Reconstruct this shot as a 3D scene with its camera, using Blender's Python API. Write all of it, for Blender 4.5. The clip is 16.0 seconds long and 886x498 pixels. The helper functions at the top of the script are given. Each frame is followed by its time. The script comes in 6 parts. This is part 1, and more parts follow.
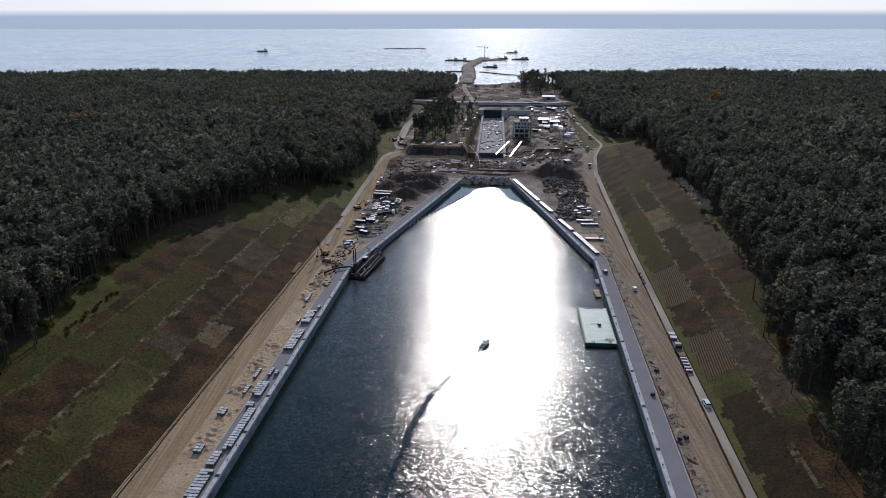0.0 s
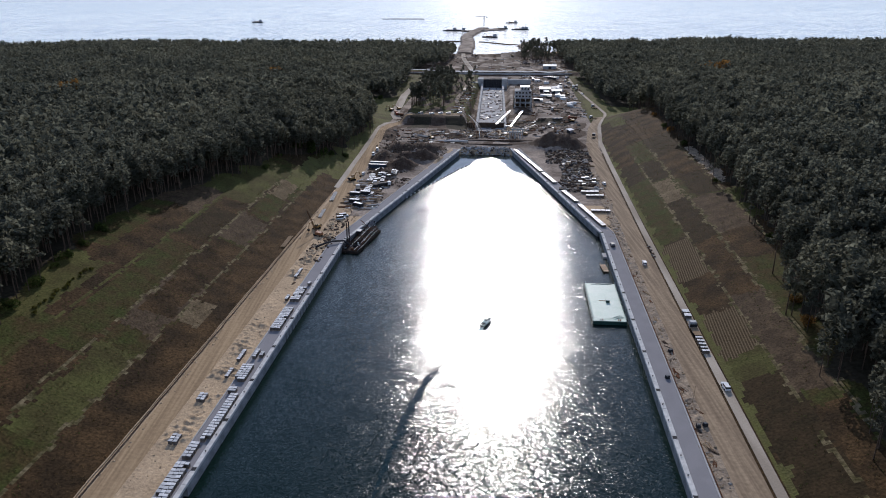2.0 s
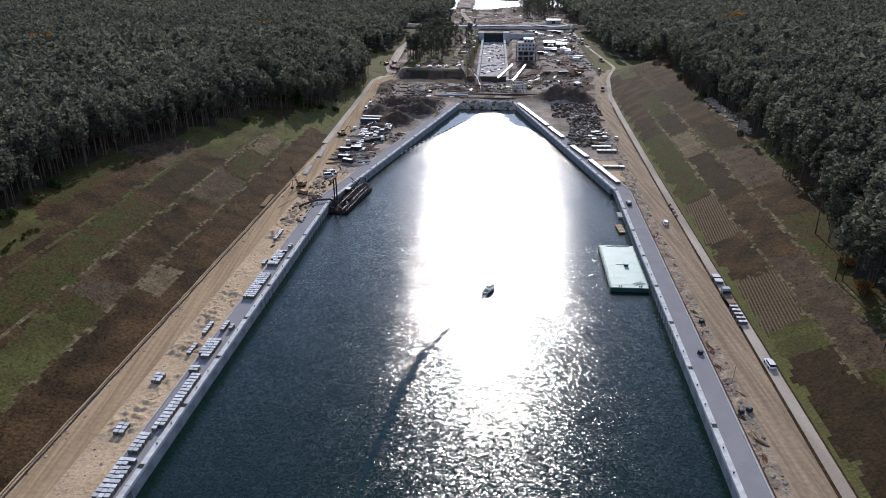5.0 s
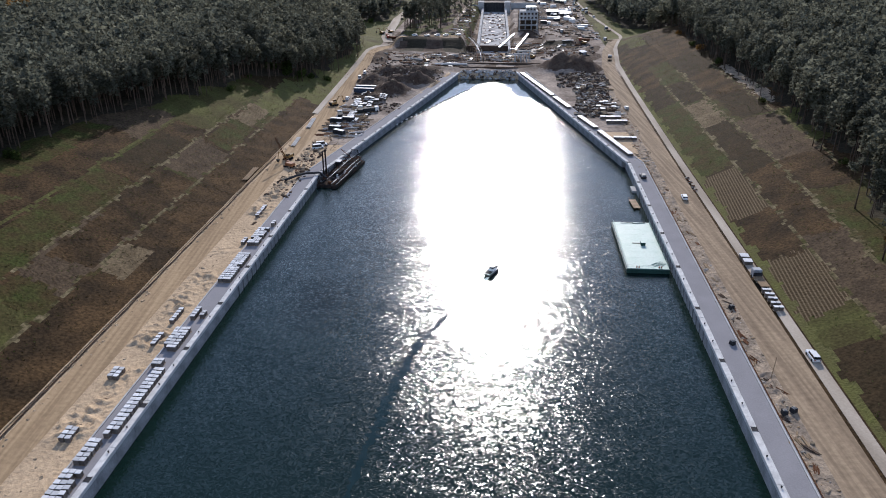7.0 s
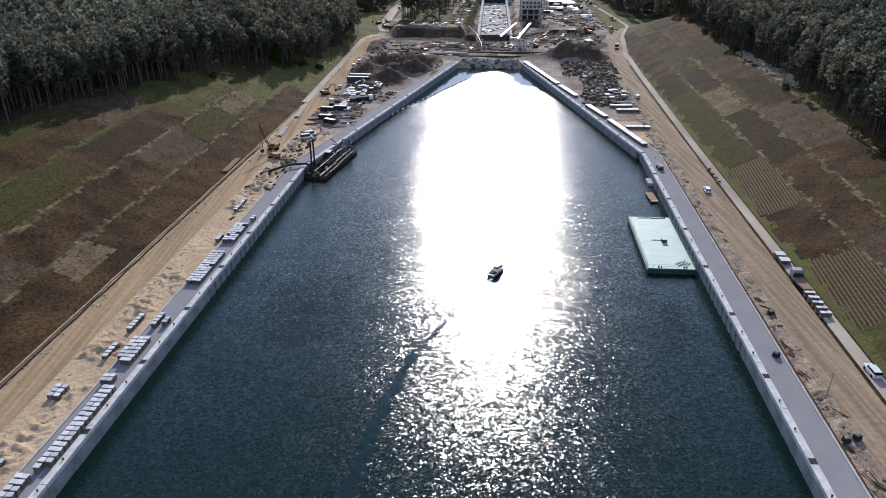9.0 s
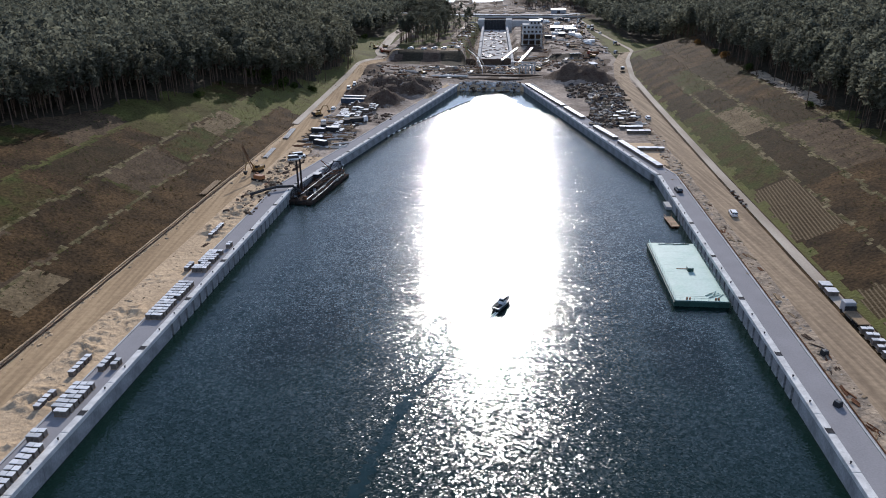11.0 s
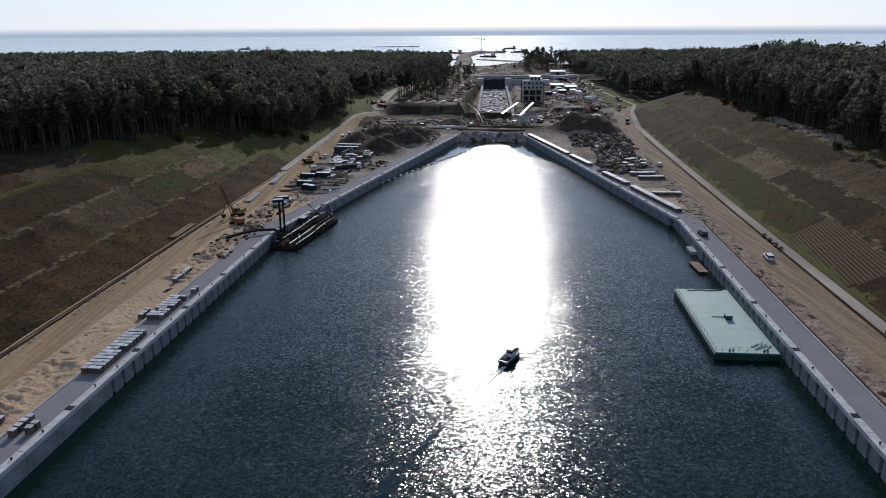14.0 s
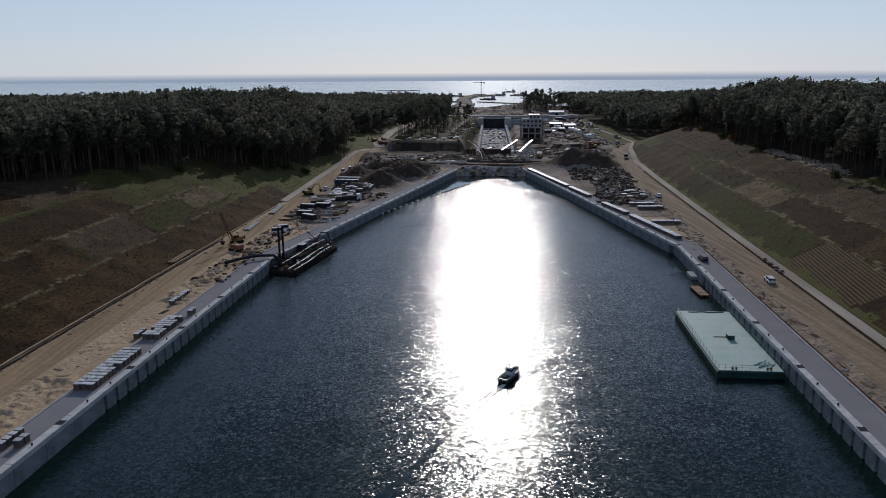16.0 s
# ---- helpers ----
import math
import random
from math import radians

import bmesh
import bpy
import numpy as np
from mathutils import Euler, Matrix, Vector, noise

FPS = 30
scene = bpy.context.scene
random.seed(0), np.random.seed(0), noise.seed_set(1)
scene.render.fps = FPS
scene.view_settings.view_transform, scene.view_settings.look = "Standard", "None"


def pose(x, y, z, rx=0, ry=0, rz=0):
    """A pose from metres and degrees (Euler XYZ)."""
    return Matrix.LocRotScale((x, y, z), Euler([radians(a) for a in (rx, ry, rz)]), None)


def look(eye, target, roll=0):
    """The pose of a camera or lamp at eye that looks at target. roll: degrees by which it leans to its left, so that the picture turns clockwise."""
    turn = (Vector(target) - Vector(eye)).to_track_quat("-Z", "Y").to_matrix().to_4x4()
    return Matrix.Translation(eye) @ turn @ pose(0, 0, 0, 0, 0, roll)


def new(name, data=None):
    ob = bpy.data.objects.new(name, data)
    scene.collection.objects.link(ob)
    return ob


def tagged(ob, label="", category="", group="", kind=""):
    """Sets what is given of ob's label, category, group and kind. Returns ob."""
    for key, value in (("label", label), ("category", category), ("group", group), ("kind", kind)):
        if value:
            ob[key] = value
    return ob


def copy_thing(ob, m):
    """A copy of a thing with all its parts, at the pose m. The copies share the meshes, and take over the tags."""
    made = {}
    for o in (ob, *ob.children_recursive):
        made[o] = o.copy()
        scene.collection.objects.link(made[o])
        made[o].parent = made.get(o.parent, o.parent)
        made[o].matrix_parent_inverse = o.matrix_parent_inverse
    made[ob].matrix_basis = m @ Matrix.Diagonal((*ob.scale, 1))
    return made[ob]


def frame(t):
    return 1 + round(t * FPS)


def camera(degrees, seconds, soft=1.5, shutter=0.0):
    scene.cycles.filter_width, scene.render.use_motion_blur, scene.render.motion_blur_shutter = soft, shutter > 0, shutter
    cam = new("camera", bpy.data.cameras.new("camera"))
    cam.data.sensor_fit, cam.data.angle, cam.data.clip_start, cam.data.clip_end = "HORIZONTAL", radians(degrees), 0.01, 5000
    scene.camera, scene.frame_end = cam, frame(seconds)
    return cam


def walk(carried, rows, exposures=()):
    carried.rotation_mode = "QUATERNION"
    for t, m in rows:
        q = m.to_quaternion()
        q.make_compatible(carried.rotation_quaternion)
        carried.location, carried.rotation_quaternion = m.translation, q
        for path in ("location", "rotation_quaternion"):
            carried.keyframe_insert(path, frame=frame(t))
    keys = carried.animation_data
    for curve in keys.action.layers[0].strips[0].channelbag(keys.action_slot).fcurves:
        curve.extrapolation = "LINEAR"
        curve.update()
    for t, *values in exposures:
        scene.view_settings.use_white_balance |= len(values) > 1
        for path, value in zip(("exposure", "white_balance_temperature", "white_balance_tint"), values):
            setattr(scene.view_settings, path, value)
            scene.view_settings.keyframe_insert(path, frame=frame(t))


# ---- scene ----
cam = camera(63.42, 16.0, 1.0)
PATH = [
    (0, (0.00, 0.00, 129.09), (-0.20, 94.84, 97.37), -0.06),
    (0.5, (0.15, 4.33, 127.98), (-0.04, 98.93, 95.58), -0.09),
    (1, (0.30, 9.09, 126.30), (0.13, 103.38, 93.00), -0.12),
    (1.5, (0.49, 13.72, 124.16), (0.35, 107.70, 89.99), -0.17),
    (2, (0.46, 18.27, 122.03), (0.36, 111.92, 86.96), -0.20),
    (2.5, (0.55, 23.40, 119.86), (0.46, 116.69, 83.85), -0.21),
    (3, (0.65, 28.10, 117.52), (0.58, 121.12, 80.80), -0.25),
    (3.5, (0.84, 32.94, 115.17), (0.74, 125.69, 77.77), -0.28),
    (4, (0.94, 38.09, 112.60), (0.86, 130.54, 74.48), -0.30),
    (6.5, (1.58, 64.09, 100.68), (1.53, 155.05, 59.13), -0.39),
    (7, (1.53, 69.83, 98.01), (1.56, 160.48, 55.78), -0.38),
    (7.5, (1.58, 75.28, 95.44), (1.65, 165.76, 52.84), -0.37),
    (8, (1.69, 80.41, 93.03), (1.77, 170.89, 50.45), -0.37),
    (8.5, (1.83, 86.04, 90.36), (1.89, 176.52, 47.78), -0.37),
    (9, (1.85, 91.23, 87.74), (1.97, 181.80, 45.34), -0.38),
    (11.5, (2.49, 117.16, 74.94), (2.67, 210.09, 38.00), -0.42),
    (12, (2.61, 122.21, 72.37), (2.82, 215.69, 36.87), -0.43),
    (12.5, (2.68, 126.63, 69.90), (2.91, 220.65, 35.85), -0.42),
    (13, (2.70, 130.12, 67.55), (2.97, 224.65, 34.94), -0.39),
    (13.5, (2.71, 132.33, 65.40), (3.02, 227.35, 34.24), -0.36),
    (14, (2.65, 133.41, 63.36), (3.01, 228.91, 33.70), -0.33),
    (14.5, (2.74, 133.53, 61.74), (3.10, 229.47, 33.56), -0.32),
    (15, (2.82, 133.23, 60.52), (3.17, 229.56, 33.67), -0.35),
    (15.5, (3.02, 132.79, 59.27), (3.31, 229.55, 34.02), -0.37),
    (16, (3.07, 132.74, 58.17), (3.36, 229.83, 34.26), -0.38),
]
walk(cam, [(t, look(eye, target, roll)) for t, eye, target, roll in PATH],
     [(0, -0.40, 5820, 14), (2, -0.08, 5830, 15), (4, 0.24, 5850, 15), (8, 0.45, 5900, 15), (12, 0.32, 5880, 13), (14, -0.42, 5850, 13), (16, -0.90, 5850, 13)])

# ---------------------------------------------------------------- world and sun
SUN_AZ, SUN_EL = radians(4.2), radians(26)
world = bpy.data.worlds.new("world")
scene.world = world
world.use_nodes = True
wn, wl = world.node_tree.nodes, world.node_tree.links
wn.clear()
sky = wn.new("ShaderNodeTexSky")
sky.sky_type, sky.sun_disc = "NISHITA", False
sky.sun_elevation, sky.sun_rotation = SUN_EL, SUN_AZ
sky.air_density, sky.dust_density, sky.ozone_density = 0.9, 0.15, 2.0
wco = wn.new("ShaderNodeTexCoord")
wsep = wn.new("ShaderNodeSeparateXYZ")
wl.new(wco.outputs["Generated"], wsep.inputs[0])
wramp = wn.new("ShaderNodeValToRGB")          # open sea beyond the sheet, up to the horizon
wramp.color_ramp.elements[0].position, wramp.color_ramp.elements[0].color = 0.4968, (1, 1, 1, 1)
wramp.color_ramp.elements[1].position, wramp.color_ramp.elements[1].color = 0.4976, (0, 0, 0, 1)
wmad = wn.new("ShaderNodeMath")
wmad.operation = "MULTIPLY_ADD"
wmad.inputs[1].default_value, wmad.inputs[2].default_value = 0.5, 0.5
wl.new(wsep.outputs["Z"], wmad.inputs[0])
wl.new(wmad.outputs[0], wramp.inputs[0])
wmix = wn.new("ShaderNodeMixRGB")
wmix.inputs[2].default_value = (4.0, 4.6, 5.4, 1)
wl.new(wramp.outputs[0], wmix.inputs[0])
veil = wn.new("ShaderNodeMixRGB")            # thin high cloud
veil.inputs[2].default_value = (7.5, 7.95, 8.6, 1)
vmap = wn.new("ShaderNodeMapRange")
vmap.inputs[1].default_value, vmap.inputs[2].default_value = 0.0, 0.42
vmap.inputs[3].default_value, vmap.inputs[4].default_value = 0.75, 0.12
wl.new(wsep.outputs["Z"], vmap.inputs[0])
wl.new(vmap.outputs[0], veil.inputs[0])
wl.new(sky.outputs[0], veil.inputs[1])
wl.new(veil.outputs[0], wmix.inputs[1])
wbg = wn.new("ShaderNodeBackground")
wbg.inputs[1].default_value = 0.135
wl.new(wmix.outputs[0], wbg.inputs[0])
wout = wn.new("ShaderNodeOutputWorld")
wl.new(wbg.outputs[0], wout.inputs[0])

sun_data = bpy.data.lights.new("sun", "SUN")
sun_data.energy, sun_data.angle, sun_data.color = 3.6, radians(0.53), (1.0, 0.90, 0.76)
sun = new("sun", sun_data)
toward = Vector((math.sin(SUN_AZ) * math.cos(SUN_EL), math.cos(SUN_AZ) * math.cos(SUN_EL), math.sin(SUN_EL)))
sun.matrix_world = look(toward * 500, (0, 0, 0))

# ---------------------------------------------------------------- the plan: u across the canal, v along it
AX = radians(5.2)
CA, SA = math.cos(AX), math.sin(AX)


def W(u, v, z=0.0):
    return (9.5 + u * CA + v * SA, 300.0 - u * SA + v * CA, z)


def at(u, v, z=0.0, turn=0.0):
    """The pose of a thing on the plan, turned to the left by turn degrees from the canal's line."""
    return Matrix.Translation(W(u, v, z)) @ Matrix.Rotation(-AX + radians(turn), 4, "Z")


def quay_l(v):
    return np.interp(v, [40, 247], [-61.3, -18.5])


def quay_r(v):
    return np.interp(v, [62, 255], [64.0, 17.5])


def smooth(x, a, b):
    t = np.clip((x - a) / (b - a), 0, 1)
    return t * t * (3 - 2 * t)


def waves(u, v, scale, seed):
    """A cheap smooth field of bumps between about -1 and 1."""
    r = np.random.RandomState(seed)
    out = 0 * u
    for k in range(5):
        a, p, s = r.rand() * 6.28, r.rand() * 6.28, scale * (0.6 + r.rand())
        out = out + np.sin((u * math.cos(a) + v * math.sin(a)) / s * 6.28 + p)
    return out / 2.6


MOUNDS = [(-70, 208, 9, 13, 6.6), (-54, 188, 11, 8, 7.0), (-62, 168, 8, 8, 4.4), (-42, 212, 11, 8, 7.2), (-62, 238, 12, 9, 7.0), (-56, 214, 7, 10, 4.5),
          (-42, 240, 12, 8, 6.2), (50, 262, 17, 14, 9.0), (64, 256, 11, 12, 5.5), (58, 232, 9, 10, 2.2), (-82, 300, 8, 22, 3.0), (62, 200, 9, 12, 2.2),
          (-25, 290, 9, 10, 3.0), (70, 310, 10, 16, 2.0), (38, 950, 60, 18, 9.0), (-30, 905, 30, 14, 4.0), (10, 860, 25, 12, 3.0)]


def height(u, v):
    u, v = np.asarray(u, float), np.asarray(v, float)
    d = np.abs(u)
    left = np.interp(d, [62, 71, 84, 88, 95, 103, 113, 134, 150, 200, 420, 900], [3.4, 3.5, 4.4, 5.0, 6.9, 9.4, 14.6, 22.8, 26.0, 26.5, 16, 10])
    right = np.interp(d, [62, 71.5, 84, 88, 97, 111, 130, 150, 200, 420, 900], [3.4, 3.5, 4.7, 5.1, 9.6, 15.6, 21.8, 26.5, 31, 25, 16])
    low = np.interp(d, [60, 95, 150, 300, 900], [4.2, 5.0, 6.5, 8.0, 6.0])
    g = smooth(v, 330, 400)
    z = np.where(u < 0, left, right) * (1 - g) + low * g
    z = z + smooth(d, 120, 170) * 1.6 * waves(u, v, 70, 3)
    # the open site and the lock's cut
    site = smooth(v, 246, 262) * (1 - smooth(d, 76, 90))
    z = z * (1 - site) + (4.0 + 0.5 * waves(u, v, 17, 5)) * site
    terrace = smooth(u, -80, -74) * (1 - smooth(u, -24, -19)) * smooth(v, 337, 349) * (1 - smooth(v, 640, 670))
    z = z + terrace * 6.5
    terrace = smooth(u, 40, 44) * (1 - smooth(u, 66, 80)) * smooth(v, 352, 366) * (1 - smooth(v, 640, 670))
    z = z + terrace * 3.0
    cut = smooth(u, -22, -17) * (1 - smooth(u, 13, 18)) * smooth(v, 318, 330) * (1 - smooth(v, 655, 668))
    z = z * (1 - cut) + 0.0 * cut
    z = z + 3.5 * smooth(v, 686, 693) * (1 - smooth(v, 708, 716)) * (1 - smooth(d, 110, 160))
    for a, b, ra, rb, h in MOUNDS:
        q = ((u - a) / ra) ** 2 + ((v - b) / rb) ** 2
        z = z + h * np.exp(-q * 1.3) * (1 + 0.14 * waves(u, v, 9, 8) + 0.05 * waves(u, v, 4, 9))
    # the basin
    hole = (u > quay_l(v) - 4) & (u < quay_r(v) + 4) & (v < 245)
    z = np.where(hole, -4.0, z)
    end = (u > -20) & (u < 20) & (v >= 240) & (v < 262)
    z = np.where(end, np.minimum(z, -4 + smooth(v, 240, 251) * 8 + 0.5 * waves(u, v, 9, 2)), z)
    # the coast, with the harbour's basin let into it
    coast = 1075 + 22 * waves(u, v * 0, 300, 4) + np.where(u < 0, -0.08, 0.10) * np.abs(u)
    z = z * (1 - smooth(v, coast - 70, coast)) - 4 * smooth(v, coast - 70, coast)
    return z


# ---------------------------------------------------------------- materials
MATS = {}


def mat(name, color, rough=0.85, metal=0.0, vary=0.25, scale=1.5, fine=12.0, bump=0.3, dist=0.05, other=None, spec=0.03, coords="Object", island=0.0, streak=None):
    """A node material: base colour varied at two scales, with relief. other: a second colour that comes in patches."""
    if name in MATS:
        return MATS[name]
    m = bpy.data.materials.new(name)
    m.use_nodes = True
    n, l = m.node_tree.nodes, m.node_tree.links
    b = n["Principled BSDF"]
    b.inputs["Roughness"].default_value, b.inputs["Metallic"].default_value = rough, metal
    b.inputs["Specular IOR Level"].default_value = spec
    tc = n.new("ShaderNodeTexCoord")
    big, small = n.new("ShaderNodeTexNoise"), n.new("ShaderNodeTexNoise")
    for t, s, dt in ((big, scale, 4), (small, fine, 6)):
        t.inputs["Scale"].default_value, t.inputs["Detail"].default_value = s, dt
        l.new(tc.outputs[coords], t.inputs["Vector"])
    if streak:
        mp = n.new("ShaderNodeMapping")
        mp.inputs["Rotation"].default_value, mp.inputs["Scale"].default_value = (0, 0, AX), streak
        l.new(tc.outputs[coords], mp.inputs["Vector"]), l.new(mp.outputs[0], big.inputs["Vector"])
    ramp = n.new("ShaderNodeValToRGB")
    ramp.color_ramp.elements[0].position, ramp.color_ramp.elements[1].position = 0.38, 0.66
    c2 = other or tuple(c * (1 - vary) for c in color)
    ramp.color_ramp.elements[0].color, ramp.color_ramp.elements[1].color = (*c2, 1), (*color, 1)
    l.new(big.outputs["Fac"], ramp.inputs[0])
    hsv = n.new("ShaderNodeHueSaturation")
    l.new(ramp.outputs[0], hsv.inputs["Color"])
    mr = n.new("ShaderNodeMapRange")
    mr.inputs[1].default_value, mr.inputs[2].default_value = 0.3, 0.7
    mr.inputs[3].default_value, mr.inputs[4].default_value = 1 - vary, 1 + vary
    l.new(small.outputs["Fac"], mr.inputs[0])
    last = mr.outputs[0]
    if island:
        src = n.new("ShaderNodeNewGeometry").outputs["Random Per Island"] if island > 0 else n.new("ShaderNodeObjectInfo").outputs["Random"]
        k = abs(island)
        m2 = n.new("ShaderNodeMapRange")
        m2.inputs[3].default_value, m2.inputs[4].default_value = 1 - k, 1 + k
        l.new(src, m2.inputs[0])
        mu = n.new("ShaderNodeMath")
        mu.operation = "MULTIPLY"
        l.new(last, mu.inputs[0]), l.new(m2.outputs[0], mu.inputs[1])
        last = mu.outputs[0]
    l.new(last, hsv.inputs["Value"])
    l.new(hsv.outputs[0], b.inputs["Base Color"])
    if bump:
        bp = n.new("ShaderNodeBump")
        bp.inputs["Strength"].default_value, bp.inputs["Distance"].default_value = bump, dist
        l.new(small.outputs["Fac"], bp.inputs["Height"])
        l.new(bp.outputs[0], b.inputs["Normal"])
    MATS[name] = m
    return m


def water_material(name, color, rough, cells, swell, spec=0.5, stretch=(1, 1, 1), far=None):
    """Water made of small facets. cells: (facets a metre, lean) for each size of wavelet; swell: (scale, lean) of the soft
    long waves; far: a second colour that comes in ragged bands out at sea."""
    m = bpy.data.materials.new(name)
    m.use_nodes = True
    n, l = m.node_tree.nodes, m.node_tree.links
    b = n["Principled BSDF"]
    b.inputs["Base Color"].default_value = (*color, 1)
    b.inputs["Roughness"].default_value, b.inputs["IOR"].default_value = rough, 1.333
    b.inputs["Specular IOR Level"].default_value = spec
    tc, mp = n.new("ShaderNodeTexCoord"), n.new("ShaderNodeMapping")
    mp.inputs["Scale"].default_value = stretch
    l.new(tc.outputs["Object"], mp.inputs["Vector"])
    total = None
    for k, (s, lean) in enumerate(list(cells) + [swell]):
        if k < len(cells):
            src = n.new("ShaderNodeTexVoronoi")
            gain = 1.0
        else:
            src = n.new("ShaderNodeTexNoise")
            src.inputs["Detail"].default_value = 2
            gain = 2.0
        src.inputs["Scale"].default_value = s
        l.new(mp.outputs[0], src.inputs["Vector"])
        ma = n.new("ShaderNodeVectorMath")
        ma.operation = "MULTIPLY_ADD"
        gx, gy = 1.1 * lean * gain, 1.5 * lean * gain          # waves lean more along the wind
        ma.inputs[1].default_value = (2 * gx, 2 * gy, 0)
        ma.inputs[2].default_value = (-gx, -gy, 0 if total else 1)
        l.new(src.outputs["Color"], ma.inputs[0])
        if total:
            ad = n.new("ShaderNodeVectorMath")
            ad.operation = "ADD"
            l.new(total.outputs[0], ad.inputs[0]), l.new(ma.outputs[0], ad.inputs[1])
            total = ad
        else:
            total = ma
    nm = n.new("ShaderNodeVectorMath")
    nm.operation = "NORMALIZE"
    l.new(total.outputs[0], nm.inputs[0])
    l.new(nm.outputs[0], b.inputs["Normal"])
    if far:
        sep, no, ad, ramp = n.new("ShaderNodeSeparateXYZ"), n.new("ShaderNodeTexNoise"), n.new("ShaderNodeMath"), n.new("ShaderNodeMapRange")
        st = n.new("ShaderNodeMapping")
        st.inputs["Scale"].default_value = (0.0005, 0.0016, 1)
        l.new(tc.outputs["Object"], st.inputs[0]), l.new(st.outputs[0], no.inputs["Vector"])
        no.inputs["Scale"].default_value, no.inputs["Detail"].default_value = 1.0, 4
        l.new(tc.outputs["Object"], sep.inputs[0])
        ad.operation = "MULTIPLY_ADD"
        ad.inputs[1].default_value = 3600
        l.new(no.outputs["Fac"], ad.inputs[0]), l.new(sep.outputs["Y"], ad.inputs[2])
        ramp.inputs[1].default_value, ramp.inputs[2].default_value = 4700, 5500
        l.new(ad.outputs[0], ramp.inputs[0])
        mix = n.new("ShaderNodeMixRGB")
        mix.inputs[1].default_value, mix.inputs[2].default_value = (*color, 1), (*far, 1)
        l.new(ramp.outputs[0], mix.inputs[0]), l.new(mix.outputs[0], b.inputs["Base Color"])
    return m


WATER = water_material("basin_water", (0.004, 0.014, 0.011), 0.135, ((3.1, 0.066), (6.4, 0.056), (1.4, 0.022)), (0.12, 0.016), 0.44, (0.78, 1.05, 1))
WAKE = water_material("wake_water", (0.004, 0.018, 0.018), 0.08, ((3.0, 0.030), (1.2, 0.015)), (0.2, 0.02), 0.5)
CALM = water_material("calm_water", (0.006, 0.020, 0.021), 0.06, ((1.5, 0.010),), (0.2, 0.012), 0.6)
FOAM = mat("foam", (0.75, 0.77, 0.78), rough=0.6, vary=0.1, scale=1.0, fine=4, bump=0.4, dist=0.1)
# Pale diffuse colour carries the sky that the sea would reflect.
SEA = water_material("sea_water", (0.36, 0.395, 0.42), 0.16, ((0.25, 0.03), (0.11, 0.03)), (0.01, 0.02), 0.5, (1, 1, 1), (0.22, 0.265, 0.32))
SAND = mat("sand", (0.50, 0.37, 0.235), vary=0.18, scale=0.12, fine=1.2, bump=0.8, dist=0.35)
RUTS = mat("rutted_dirt", (0.330, 0.250, 0.165), vary=0.14, scale=0.9, fine=0.9, bump=0.5, dist=0.15, other=(0.205, 0.152, 0.102), streak=(1, 0.03, 1))
DIRT = mat("dirt_road", (0.390, 0.280, 0.165), vary=0.12, scale=0.9, fine=0.9, bump=0.5, dist=0.15, other=(0.270, 0.190, 0.112), streak=(1, 0.03, 1))
SITE = mat("site_soil", (0.34, 0.28, 0.225), vary=0.3, scale=0.07, fine=0.7, bump=1.0, dist=0.5, other=(0.150, 0.118, 0.094))
SOIL = mat("dark_soil", (0.070, 0.046, 0.032), vary=0.4, scale=0.25, fine=1.0, bump=1.0, dist=0.5, other=(0.100, 0.073, 0.054))
GRASS = mat("grass", (0.084, 0.084, 0.026), vary=0.35, scale=0.09, fine=1.3, bump=0.7, dist=0.22, other=(0.060, 0.052, 0.019))
SCRUB = mat("dry_scrub", (0.076, 0.046, 0.021), vary=0.55, scale=0.10, fine=1.3, bump=0.7, dist=0.22, other=(0.032, 0.021, 0.011))
GREENF = mat("green_field", (0.046, 0.052, 0.014), vary=0.45, scale=0.16, fine=1.3, bump=0.7, dist=0.22, other=(0.056, 0.040, 0.016))
STRAW = mat("straw_field", (0.170, 0.128, 0.074), vary=0.35, scale=0.15, fine=1.3, bump=0.7, dist=0.22, other=(0.110, 0.080, 0.045))
PLOUGH = mat("ploughed_field", (0.030, 0.022, 0.011), vary=0.4, scale=0.2, fine=1.3, bump=0.7, dist=0.22, other=(0.045, 0.030, 0.015))
STUBBLE = mat("stubble_field", (0.096, 0.067, 0.040), vary=0.42, scale=0.2, fine=1.3, bump=0.7, dist=0.22, other=(0.060, 0.042, 0.026))
PATHM = mat("trodden_path", (0.160, 0.128, 0.072), vary=0.45, scale=0.25, fine=1.0, bump=0.8, dist=0.3, other=(0.058, 0.050, 0.019))
FURROW = mat("furrowed_field", (0.056, 0.038, 0.019), vary=0.3, scale=0.12, fine=1.4, bump=1.0, dist=0.4, other=(0.068, 0.048, 0.024))


